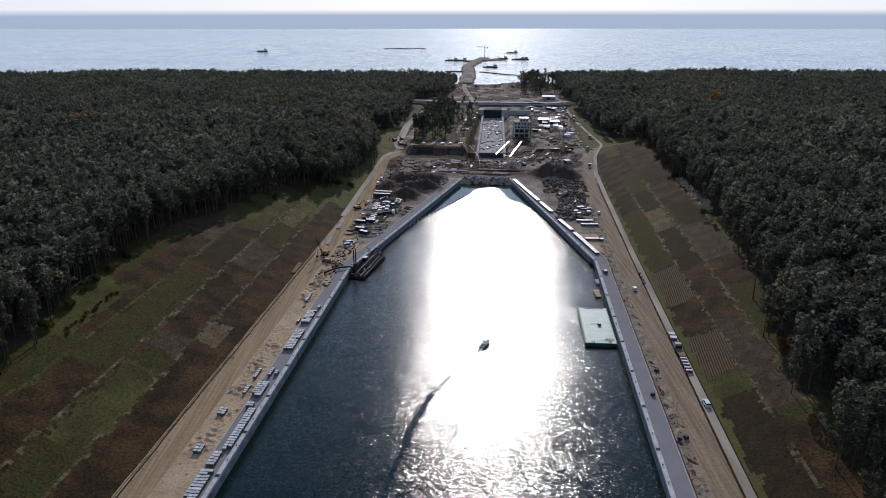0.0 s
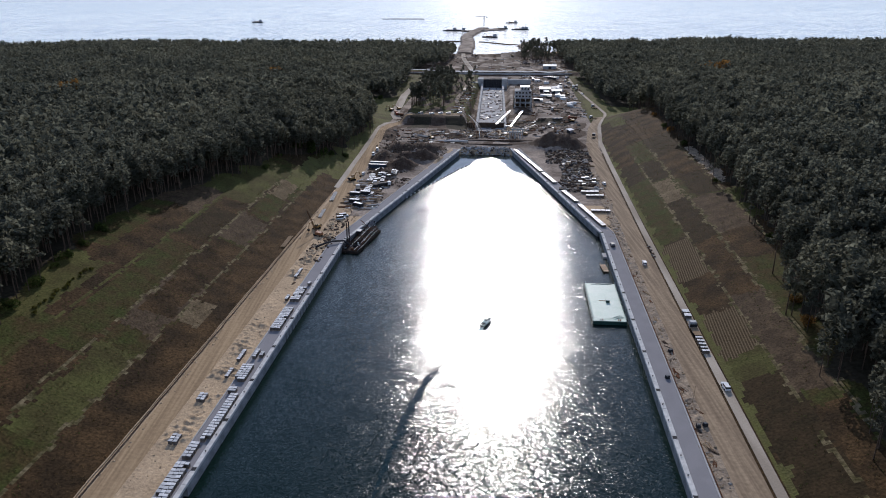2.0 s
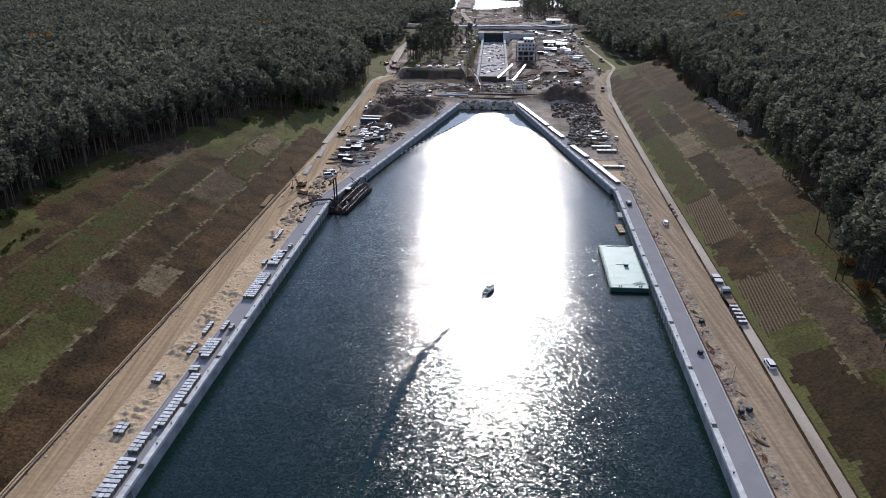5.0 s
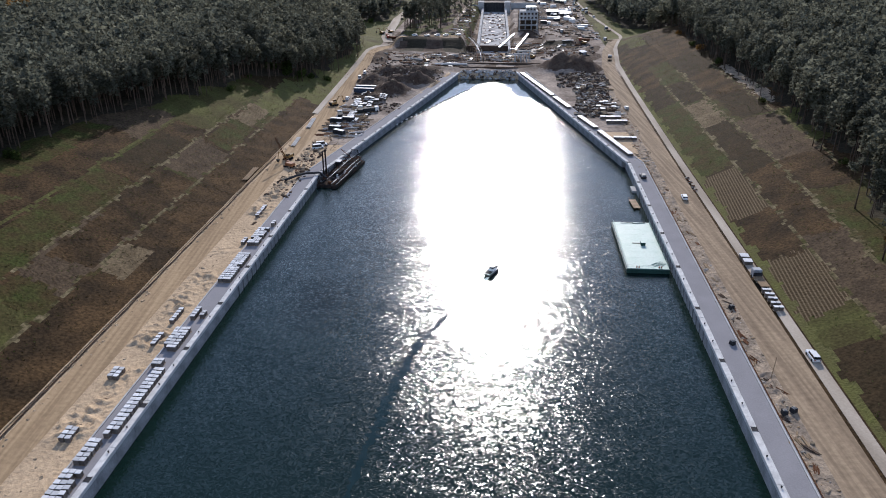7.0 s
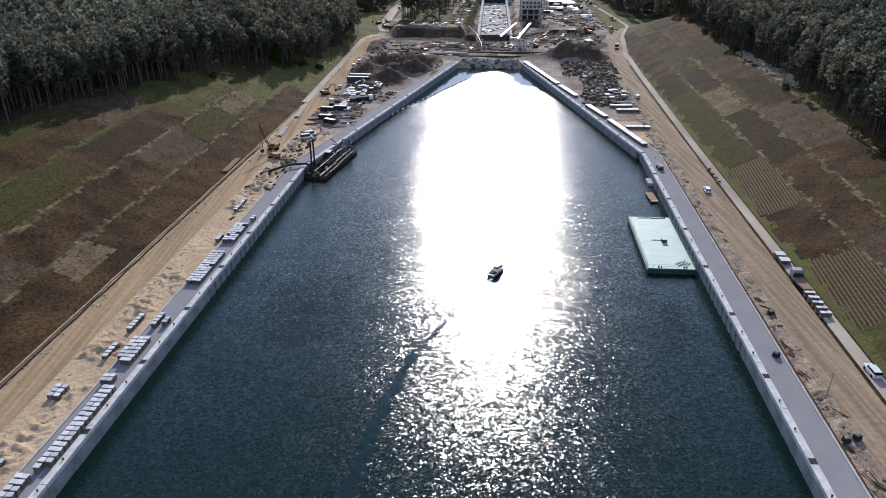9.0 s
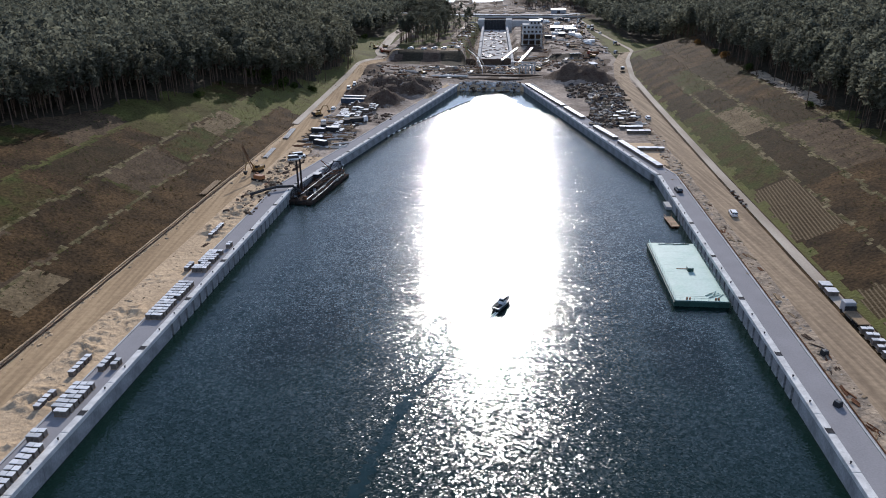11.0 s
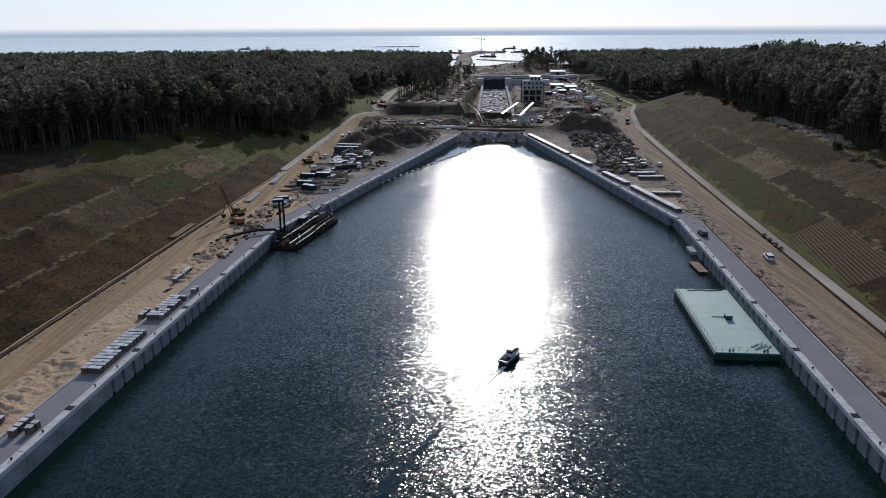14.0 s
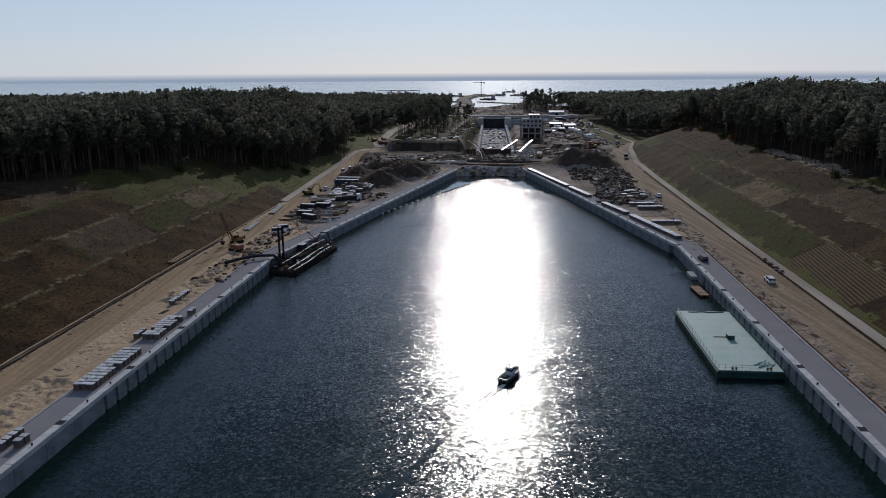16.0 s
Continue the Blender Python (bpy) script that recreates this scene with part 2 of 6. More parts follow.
def add_rows(m, gap, light):
    """Rows of stubble across a field, gap metres apart."""
    n, l = m.node_tree.nodes, m.node_tree.links
    tc, mp, wv = n.new("ShaderNodeTexCoord"), n.new("ShaderNodeMapping"), n.new("ShaderNodeTexWave")
    mp.inputs["Rotation"].default_value = (0, 0, AX + radians(4))
    wv.bands_direction = "X"
    wv.inputs["Scale"].default_value, wv.inputs["Distortion"].default_value = 0.314 / gap, 0.5
    wv.inputs["Detail"].default_value, wv.inputs["Detail Scale"].default_value = 2, 1.5
    l.new(tc.outputs["Object"], mp.inputs[0]), l.new(mp.outputs[0], wv.inputs[0])
    b = n["Principled BSDF"]
    old = b.inputs["Base Color"].links[0].from_socket
    ramp, mix = n.new("ShaderNodeValToRGB"), n.new("ShaderNodeMixRGB")
    ramp.color_ramp.elements[0].position, ramp.color_ramp.elements[1].position = 0.55, 0.85
    l.new(wv.outputs["Fac"], ramp.inputs[0]), l.new(ramp.outputs[0], mix.inputs[0]), l.new(old, mix.inputs[1])
    mix.inputs[2].default_value = (*light, 1)
    l.new(mix.outputs[0], b.inputs["Base Color"])


add_rows(FURROW, 0.8, (0.150, 0.112, 0.068))
VERGE = mat("green_verge", (0.108, 0.108, 0.034), vary=0.2, scale=0.2, fine=1.6, bump=1.0, dist=0.3, other=(0.095, 0.088, 0.034))
FLOOR = mat("forest_floor_and_bank_shade", (0.05, 0.042, 0.028), vary=0.3, scale=0.1, fine=0.8, bump=1.0, dist=0.4)
PAVE = mat("pavement_blocks", (0.265, 0.255, 0.258), vary=0.08, scale=0.2, fine=3.0, bump=0.2, dist=0.02)
CONC = mat("concrete", (0.46, 0.45, 0.43), vary=0.10, scale=0.25, fine=2.5, bump=0.2, dist=0.03, other=(0.38, 0.37, 0.355))
# Darker copy of the quay concrete, with the wall's shade put into its colour.
WALLC = mat("shaded_concrete", (0.32, 0.32, 0.32), vary=0.15, scale=0.35, fine=2.5, bump=0.2, dist=0.03, other=(0.21, 0.21, 0.21))
COPE = mat("pale_coping", (0.66, 0.65, 0.62), vary=0.10, scale=0.3, fine=2.5, bump=0.15, dist=0.02, other=(0.46, 0.45, 0.43))
SANDY = mat("trodden_sand", (0.37, 0.29, 0.205), vary=0.3, scale=0.25, fine=1.4, bump=0.9, dist=0.3, other=(0.21, 0.17, 0.13))
SLAB = mat("concrete_road", (0.46, 0.40, 0.325), vary=0.10, scale=0.12, fine=2.0, bump=0.2, dist=0.03, other=(0.310, 0.262, 0.205), streak=(1.100, 0.159, 1.000))
STEEL = mat("dark_steel", (0.05, 0.05, 0.052), rough=0.6, vary=0.3, scale=0.6, fine=5, bump=0.1, dist=0.02)
LEAF = mat("pine_needles", (0.128, 0.128, 0.092), rough=1.0, vary=0.3, scale=0.02, fine=0.25, bump=0, other=(0.084, 0.088, 0.068), spec=0.0, island=0.4)
BARK = mat("pine_bark", (0.120, 0.084, 0.062), vary=0.3, scale=0.4, fine=4, bump=0.4, dist=0.05)
BUSH = mat("bush_leaves", (0.068, 0.092, 0.025), rough=0.8, vary=0.3, scale=0.1, fine=0.6, bump=0, island=0.4)
AUTUMN = mat("autumn_leaves", (0.24, 0.13, 0.04), rough=0.8, vary=0.3, scale=0.1, fine=0.6, bump=0, island=0.4)


def see_through(m, share):
    """Leaves let some of the light from behind through."""
    n, l = m.node_tree.nodes, m.node_tree.links
    b, out = n["Principled BSDF"], n["Material Output"]
    tr, mix = n.new("ShaderNodeBsdfTranslucent"), n.new("ShaderNodeMixShader")
    l.new(b.inputs["Base Color"].links[0].from_socket, tr.inputs[0])
    mix.inputs[0].default_value = share
    l.new(b.outputs[0], mix.inputs[1]), l.new(tr.outputs[0], mix.inputs[2]), l.new(mix.outputs[0], out.inputs[0])


for leafy, share in ((LEAF, 0.6), (BUSH, 0.48), (AUTUMN, 0.48)):
    see_through(leafy, share)

# ---------------------------------------------------------------- mesh helpers
class Mesh:
    """Collects points and faces in plain lists, then links them as one object."""

    def __init__(self):
        self.v, self.f, self.m = [], [], []

    def add(self, pts, faces, slot=0):
        k = len(self.v)
        self.v += [tuple(p) for p in pts]
        self.f += [tuple(k + i for i in f) for f in faces]
        self.m += [slot] * len(faces)
        return self

    def box(self, x0, x1, y0, y1, z0, z1, bev=0.0, m=None, slot=0):
        """A box; bev chamfers its upper edges and its upright ones."""
        if bev:
            b = bev
            ring = [(x0 + b, y0), (x1 - b, y0), (x1, y0 + b), (x1, y1 - b), (x1 - b, y1), (x0 + b, y1), (x0, y1 - b), (x0, y0 + b)]
            top = [(x0 + b, y0 + b), (x1 - b, y0 + b), (x1 - b, y0 + b), (x1 - b, y1 - b), (x1 - b, y1 - b), (x0 + b, y1 - b), (x0 + b, y1 - b), (x0 + b, y0 + b)]
            p = [(x, y, z0) for x, y in ring] + [(x, y, z1 - b) for x, y in ring]
            p += [(x0 + b, y0 + b, z1), (x1 - b, y0 + b, z1), (x1 - b, y1 - b, z1), (x0 + b, y1 - b, z1)]
            f = [(i, (i + 1) % 8, 8 + (i + 1) % 8, 8 + i) for i in range(8)]
            f += [(8, 9, 17, 16), (9, 10, 17), (10, 11, 18, 17), (11, 12, 18), (12, 13, 19, 18), (13, 14, 19), (14, 15, 16, 19), (15, 8, 16), (16, 17, 18, 19), (7, 6, 5, 4, 3, 2, 1, 0)]
        else:
            p = [(x0, y0, z0), (x1, y0, z0), (x1, y1, z0), (x0, y1, z0), (x0, y0, z1), (x1, y0, z1), (x1, y1, z1), (x0, y1, z1)]
            f = [(3, 2, 1, 0), (4, 5, 6, 7), (0, 1, 5, 4), (1, 2, 6, 5), (2, 3, 7, 6), (3, 0, 4, 7)]
        if m is not None:
            p = [m @ Vector(q) for q in p]
        return self.add(p, f, slot)

    def tube(self, pts, r, n=8, r1=None, slot=0, cap=True):
        """A round bar along a line of points, tapered from r to r1."""
        pts = [Vector(p) for p in pts]
        k, rows = len(self.v), len(pts)
        for i, p in enumerate(pts):
            d = (pts[min(i + 1, rows - 1)] - pts[max(i - 1, 0)]).normalized()
            a = d.cross(Vector((0, 0, 1)) if abs(d.z) < 0.95 else Vector((1, 0, 0))).normalized()
            b = d.cross(a)
            rr = r if r1 is None else r + (r1 - r) * i / (rows - 1)
            self.v += [tuple(p + rr * (math.cos(2 * math.pi * j / n) * a + math.sin(2 * math.pi * j / n) * b)) for j in range(n)]
        fs = [(k + i * n + j, k + i * n + (j + 1) % n, k + (i + 1) * n + (j + 1) % n, k + (i + 1) * n + j) for i in range(rows - 1) for j in range(n)]
        if cap:
            fs += [tuple(k + j for j in range(n - 1, -1, -1)), tuple(k + (rows - 1) * n + j for j in range(n))]
        self.f += fs
        self.m += [slot] * len(fs)
        return self

    def prism(self, outline, z0, z1, slot=0, m=None, taper=1.0):
        """An upright prism over an outline of (x, y); taper shrinks the top."""
        n = len(outline)
        cx, cy = sum(p[0] for p in outline) / n, sum(p[1] for p in outline) / n
        p = [(x, y, z0) for x, y in outline] + [(cx + (x - cx) * taper, cy + (y - cy) * taper, z1) for x, y in outline]
        if m is not None:
            p = [m @ Vector(q) for q in p]
        f = [(i, (i + 1) % n, n + (i + 1) % n, n + i) for i in range(n)] + [tuple(range(n - 1, -1, -1)), tuple(range(n, 2 * n))]
        return self.add(p, f, slot)

    def data(self, name, mats, flat=True):
        me = bpy.data.meshes.new(name)
        me.from_pydata(self.v, [], self.f)
        for q in mats if isinstance(mats, (list, tuple)) else [mats]:
            me.materials.append(q)
        if any(self.m):
            me.polygons.foreach_set("material_index", self.m)
        if not flat:
            me.polygons.foreach_set("use_smooth", [True] * len(me.polygons))
        me.update()
        return me


def thing(name, mesh, mats, m=None, label="", category="", group="", kind="", flat=True):
    ob = new(name, mesh.data(name, mats, flat) if mesh else None)
    if m is not None:
        ob.matrix_world = m
    return tagged(ob, label, category, group, kind)


def part(name, mesh, mats, parent, label="", flat=True, m=None):
    ob = new(name, mesh if isinstance(mesh, bpy.types.Mesh) else mesh.data(name, mats, flat))
    ob.parent = parent
    if m is not None:
        ob.matrix_basis = m
    return tagged(ob, label)


def sheet(name, points, quads, mats, slots=None, smooth_it=True):
    me = bpy.data.meshes.new(name)
    me.vertices.add(len(points))
    me.vertices.foreach_set("co", np.asarray(points, np.float32).ravel())
    quads = np.asarray(quads, np.int32)
    k = quads.shape[1]
    me.loops.add(quads.size)
    me.loops.foreach_set("vertex_index", quads.ravel())
    me.polygons.add(len(quads))
    me.polygons.foreach_set("loop_start", np.arange(0, quads.size, k, dtype=np.int32))
    me.polygons.foreach_set("loop_total", np.full(len(quads), k, np.int32))
    for q in mats:
        me.materials.append(q)
    if slots is not None:
        me.polygons.foreach_set("material_index", np.asarray(slots, np.int32))
    me.polygons.foreach_set("use_smooth", np.full(len(quads), smooth_it))
    me.update(calc_edges=True)
    return me


def wpts(u, v, z):
    return np.stack([9.5 + u * CA + v * SA, 300.0 - u * SA + v * CA, z], -1).reshape(-1, 3)


def grid_quads(nu, nv):
    i, j = np.meshgrid(np.arange(nu - 1), np.arange(nv - 1), indexing="ij")
    k = i * nv + j
    return np.stack([k, k + nv, k + nv + 1, k + 1], -1).reshape(-1, 4)


# ---------------------------------------------------------------- the ground
LEFT_EDGE = ([-400, -150, -69, -35, 3, 27, 56, 96, 150, 200, 282, 345, 372, 380, 470, 480, 690, 705, 735, 760, 1300],
             [-120, -136, -142, -148, -152, -149, -142, -129, -124, -101, -97, -104, -108, -135, -135, -104, -112, -150, -150, -78, -74])
RIGHT_EDGE = ([-400, -150, -87, -63, -33, 6, 74, 116, 258, 330, 372, 380, 420, 440, 690, 705, 735, 760, 1300],
              [98, 108, 112, 117, 116, 128, 130, 132, 130, 133, 120, 150, 150, 112, 100, 125, 125, 98, 88])


def edge_l(v):
    return np.interp(v, *LEFT_EDGE) + 3.0 * waves(v, v * 0, 22, 11)


def edge_r(v):
    return np.interp(v, *RIGHT_EDGE) + 3.0 * waves(v, v * 0, 20, 12)


def rng_edge(n, size):
    return np.random.RandomState(90).uniform(-size, size, n)


def make_ground():
    us = np.unique(np.concatenate([np.arange(-170, 171, 1.0), np.linspace(-4600, -170, 40) , np.linspace(170, 4600, 40)]))
    vs = np.unique(np.concatenate([np.arange(-190, 330, 1.5), np.arange(330, 720, 5.0), np.arange(720, 1260, 14.0), np.linspace(-1500, -190, 12), np.linspace(1260, 4500, 8)]))
    u, v = np.meshgrid(us, vs, indexing="ij")
    z = height(u, v)
    q = grid_quads(len(us), len(vs))
    uc, vc = u.ravel()[q].mean(1), v.ravel()[q].mean(1)
    true_u, true_v = uc, vc
    bank = smooth(np.abs(uc), 87, 90)                              # field edges wander a little
    uc, vc = uc + bank * (0.7 * waves(uc, vc, 13, 91) + rng_edge(len(q), 0.45)), vc + bank * (1.8 * waves(uc, vc, 17, 92) + rng_edge(len(q), 0.8))
    slot = np.zeros(len(q), int)                                   # 0 scrub
    d = np.abs(uc)
    mats = [SCRUB, SAND, SITE, GRASS, GREENF, STRAW, PLOUGH, FLOOR, SOIL, FURROW, VERGE, SANDY, PATHM, STUBBLE]
    rng = np.random.RandomState(5)
    # field strips along both banks, cut across at uneven places
    for side, cols in ((-1, [92, 100, 112, 126, 180]), (1, [88, 100, 110, 128, 180])):
        for a, b in zip(cols, cols[1:]):
            y = -260
            while y < 340:
                ln = rng.uniform(25, 60)
                kind = rng.choice([0, 4, 6, 3], p=[.40, .50, .05, .05] if side < 0 else [.2, .5, .25, .05])
                slot[(np.sign(uc) == side) & (d >= a) & (d < b) & (vc >= y) & (vc < y + ln)] = kind
                y += ln
    slot[(uc < -84) & (uc > -100)] = 0
    # single fields: from u, to u, from v, to v, kind
    for a, b, c, e, k in ((-113, -101, 15, 48, 13), (-112, -102, 51, 84, 4), (-112, -104, 84, 112, 5), (-126, -114, 4, 42, 6), (-100, -92, -60, -43, 5), (-113, -101, -30, 12, 0), (-113, -101, -75, -32, 13), (-150, -128, 30, 75, 13),
                          (-150, -132, -90, -40, 3), (-112, -102, -60, 12, 0), (-126, -114, -95, -5, 4), (-140, -128, -40, 30, 0), (-140, -114, 60, 130, 3), (-112, -100, 112, 170, 10), (-108, -84, 150, 350, 10),
                          (88, 100, -2, 38, 9), (88, 100, -67, -36, 9), (88, 100, -36, -2, 0), (88, 100, -83, -67, 3), (88, 102, -140, -83, 6),
                          (89, 99, 142, 184, 6), (101, 111, 132, 172, 6), (101, 110, 92, 130, 5), (101, 111, 30, 92, 6), (114, 128, 86, 126, 6),
                          (101, 111, -30, 30, 0), (88, 100, 40, 140, 4), (88, 100, 185, 232, 0), (100, 111, 174, 220, 4), (111, 130, 185, 230, 6), (88, 130, 232, 300, 0), (111, 128, -60, 30, 0), (111, 130, 126, 185, 0), (101, 112, -95, -30, 13), (129, 134, 100, 182, 11), (112, 127, 30, 84, 13), (112, 127, -60, 0, 4)):
        slot[(uc > a) & (uc < b) & (vc > c) & (vc < e)] = k
    # trodden paths between the strips
    for a, b, k in ((-101, -100, 12), (-114, -113, 12), (-128, -127, 3), (100, 101, 12), (110.6, 112, 12), (127, 128, 12)):
        slot[(uc > a) & (uc < b) & (vc > -260) & (vc < (110 if a < 0 else 200)) & (waves(vc, uc * 0, 17, 71 + int(abs(a))) > (-3 if a > 110 else -0.75))] = k
    slot[(uc > 86.5) & (uc < 89.0 + 1.2 * waves(vc, uc, 11, 77)) & (vc < 300)] = 10
    # beyond the fields: green clearings, forest floor
    uc, vc = true_u, true_v
    slot[(vc > 350) & (d > 88)] = 3
    slot[(vc > 378) & (vc < 480) & (d > 92)] = 10
    slot[(uc < edge_l(vc) - 3) | (uc > edge_r(vc) + 3)] = 7
    slot[(d < 88) & (vc > 236)] = 2
    slot[(uc > -86) & (uc < 74.5) & (vc <= 250)] = 1
    slot[(uc > -80) & (uc < quay_l(vc) - 7) & (vc > 80) & (vc <= 250)] = 2
    slot[(uc < 76) & (uc > quay_r(vc) + 6) & (vc > 110) & (vc <= 250)] = 2
    for a, b, ra, rb, h in MOUNDS:
        slot[((uc - a) / ra) ** 2 + ((vc - b) / rb) ** 2 < 1.1] = 8
    slot[(uc > -80) & (uc < -19) & (vc > 360) & (vc < 660)] = 3
    slot[(uc > -76) & (uc < quay_l(vc) - 13) & (vc > 176) & (vc < 266) & (waves(uc, vc, 24, 63) > -0.45)] = 8
    # terrace faces take the dark floor colour to paint in their shade
    slot[(uc > -70) & (uc < -19) & (vc > 322) & (vc < 351)] = 7
    slot[(uc > 38) & (uc < 68) & (vc > 346) & (vc < 364)] = 7
    slot[(uc > -8) & (uc < 20) & (vc > 304) & (vc < 340)] = 1
    slot[(uc > -150) & (uc < 110) & (vc > 684) & (vc < 693)] = 8
    slot[(vc > 720) & (vc <= 1000) & (d < 110)] = 2
    slot[(vc > 720) & (vc <= 1000) & (d < 110) & (waves(uc, vc, 60, 61) > -0.3)] = 8
    slot[(vc > 262) & (vc < 680) & (d < 84) & (waves(uc, vc, 28, 62) > 0.25)] = 8
    slot[(vc > 1000)] = 1
    ob = new("ground", sheet("ground", wpts(u, v, z), q, mats, slot))
    return tagged(ob, "sandy and grassy ground rising to wooded dunes", "ground", kind="structure")


make_ground()


def flat_sheet(name, us, vs, z, material, label, category):
    u, v = np.meshgrid(np.asarray(us, float), np.asarray(vs, float), indexing="ij")
    ob = new(name, sheet(name, wpts(u, v, u * 0 + z), grid_quads(len(us), len(vs)), [material]))
    return tagged(ob, label, category, kind="structure")


flat_sheet("water", np.linspace(-66, 69, 20), np.linspace(-1200, 258, 40), 0.0, WATER, "dark green rippled water of the basin with sun glitter", "water")
flat_sheet("sea", np.linspace(-4990, 4990, 30), np.linspace(850, 4990, 30), 0.0, SEA, "open sea glittering under the sun, reflected sky put into its pale colour", "sea")


def ribbon(name, line, width, material, label, category, lift=0.06, step=3.0, across=4, kind="structure"):
    """A strip draped over the ground along a line of (u, v)."""
    pts = [Vector(p) for p in line]
    out = []
    for a, b in zip(pts, pts[1:]):
        n = max(1, int((b - a).length / step))
        out += [a.lerp(b, i / n) for i in range(n)]
    out.append(pts[-1])
    for _ in range(2):
        out = [out[0]] + [(out[i - 1] + out[i] * 2 + out[i + 1]) / 4 for i in range(1, len(out) - 1)] + [out[-1]]
    c = np.array([tuple(p) for p in out])
    t = np.gradient(c, axis=0)
    t /= np.linalg.norm(t, axis=1)[:, None]
    n = np.stack([t[:, 1], -t[:, 0]], 1)
    s = np.linspace(-0.5, 0.5, across + 1) * width
    u, v = c[:, 0:1] + n[:, 0:1] * s, c[:, 1:2] + n[:, 1:2] * s
    z = height(u, v)
    z = np.maximum(z, height(u + 1, v)) if lift > 0.1 else z
    ob = new(name, sheet(name, wpts(u, v, z + lift), grid_quads(len(c), across + 1)[:, ::-1], [material]))
    return tagged(ob, label, category, kind=kind)


ribbon("road_west", [(-80, -1000), (-80, 20), (-79, 60), (-80, 150), (-85, 232), (-88, 300), (-86, 330), (-76, 352), (-58, 357), (-22, 355)], 8.5, DIRT, "compacted sandy dirt haul road", "road", 0.10)
ribbon("road_east", [(78.5, -1000), (78.5, 60), (79, 210), (80, 262), (88, 330), (98, 372)], 9.0, RUTS, "rutted brown dirt haul road", "road", 0.08)
ribbon("slab_road", [(85, -1000), (85, 60), (86, 210), (87, 270), (92, 325), (101, 362), (106, 400), (100, 470), (93, 560), (90, 690), (95, 720), (80, 800)], 2.7, SLAB, "narrow pale concrete slab road", "road", 0.16)
ribbon("slab_road_west", [(-86, 130), (-89, 232), (-92, 315), (-89, 338), (-80, 356), (-70, 362)], 3.0, SLAB, "narrow pale concrete slab road", "road", 0.30)
ribbon("cross_road", [(-260, 745), (-140, 712), (-60, 700), (78, 700), (105, 716), (240, 760)], 11.0, COPE, "pale road crossing behind the lock", "road", 0.6)
ribbon("clearing_road", [(-84, 362), (-90, 385), (-92, 420), (-97, 500), (-95, 570), (-86, 690)], 8.0, SLAB, "sandy track at the edge of the wood", "road", 0.3)


ribbon("harbour_track", [(-30, 706), (-44, 800), (-58, 900), (-66, 1015)], 7.0, SLAB, "pale track from the road to the mole", "road", 0.4, 6.0)
ribbon("harbour_track_east", [(70, 706), (40, 770), (-10, 820), (-50, 860)], 6.0, SLAB, "pale track across the cleared shore", "road", 0.4, 6.0)
ribbon("lock_track", [(-22, 362), (-30, 392), (-36, 440), (-32, 520), (-30, 640)], 4.0, SANDY, "curving sandy track beside the lock", "road", 0.3)


# ---------------------------------------------------------------- the woods
def needles(r, centres, radii, count, size):
    """Small leaning sprays of needles spread through crowns."""
    n = len(centres)
    d = r.normal(size=(n, count, 3))
    d /= np.linalg.norm(d, axis=2, keepdims=True)
    rad = r.uniform(0.35, 1.0, (n, count, 1)) ** 0.6
    p = centres[:, None] + d * rad * radii[:, None]
    a = r.normal(size=(n, count, 3)) + d * 0.6
    a[..., 2] *= 0.6
    a /= np.linalg.norm(a, axis=2, keepdims=True)
    b = np.cross(a, r.normal(size=(n, count, 3)))
    b /= np.linalg.norm(b, axis=2, keepdims=True)
    s = (size * r.uniform(0.6, 1.4, (n, count, 1))) * radii[:, None, :1]
    q = np.stack([p - a * s, p + a * s * 0.6 + b * s * 0.6, p + a * s * 0.6 - b * s * 0.6], 2)
    return q.reshape(-1, 3, 3)


def plant_wood(name, u, v, tall, count, size, seed, material, label, trunks=True):
    r = np.random.RandomState(seed)
    n = len(u)
    h = tall * r.uniform(0.72, 1.2, n)
    z = height(u, v)
    base = wpts(u, v, z)
    cr = h * r.uniform(0.13, 0.19, n)
    crown_h = h * r.uniform(0.26, 0.38, n)
    centre = base + np.stack([0 * h, 0 * h, h - crown_h * 0.8], 1)
    radii = np.stack([cr, cr, crown_h], 1)
    q = needles(r, centre, radii, count, size).reshape(-1, 3)
    faces = np.arange(len(q)).reshape(-1, 3)
    slot = np.zeros(len(faces), int)
    if trunks:
        k = len(q)
        rad = (h * 0.011)[:, None]
        ang = np.array([0, 2.09, 4.19])
        ring = np.stack([np.cos(ang), np.sin(ang), 0 * ang], 1)
        low = base[:, None] + ring[None] * rad[..., None] - np.array([0, 0, 0.3])
        top = centre[:, None] + ring[None] * rad[..., None] * 0.5
        tp = np.concatenate([low, top], 1).reshape(-1, 3)
        i = np.arange(n)[:, None] * 6 + k
        f = np.concatenate([i + np.array(t) for t in ((0, 1, 4), (0, 4, 3), (1, 2, 5), (1, 5, 4), (2, 0, 3), (2, 3, 5))], 0)
        q = np.concatenate([q, tp])
        faces = np.concatenate([faces, f])
        slot = np.concatenate([slot, np.ones(len(f), int)])
    ob = new(name, sheet(name, q, faces, [material, BARK], slot, False))
    return tagged(ob, label, "forest", kind="stuff")


def scatter(u0, u1, v0, v1, gap, keep, seed):
    r = np.random.RandomState(seed)
    a, b = np.meshgrid(np.arange(u0, u1, gap), np.arange(v0, v1, gap))
    u, v = a.ravel() + r.uniform(-0.48, 0.48, a.size) * gap, b.ravel() + r.uniform(-0.48, 0.48, a.size) * gap
    k = keep(u, v)
    return u[k], v[k]


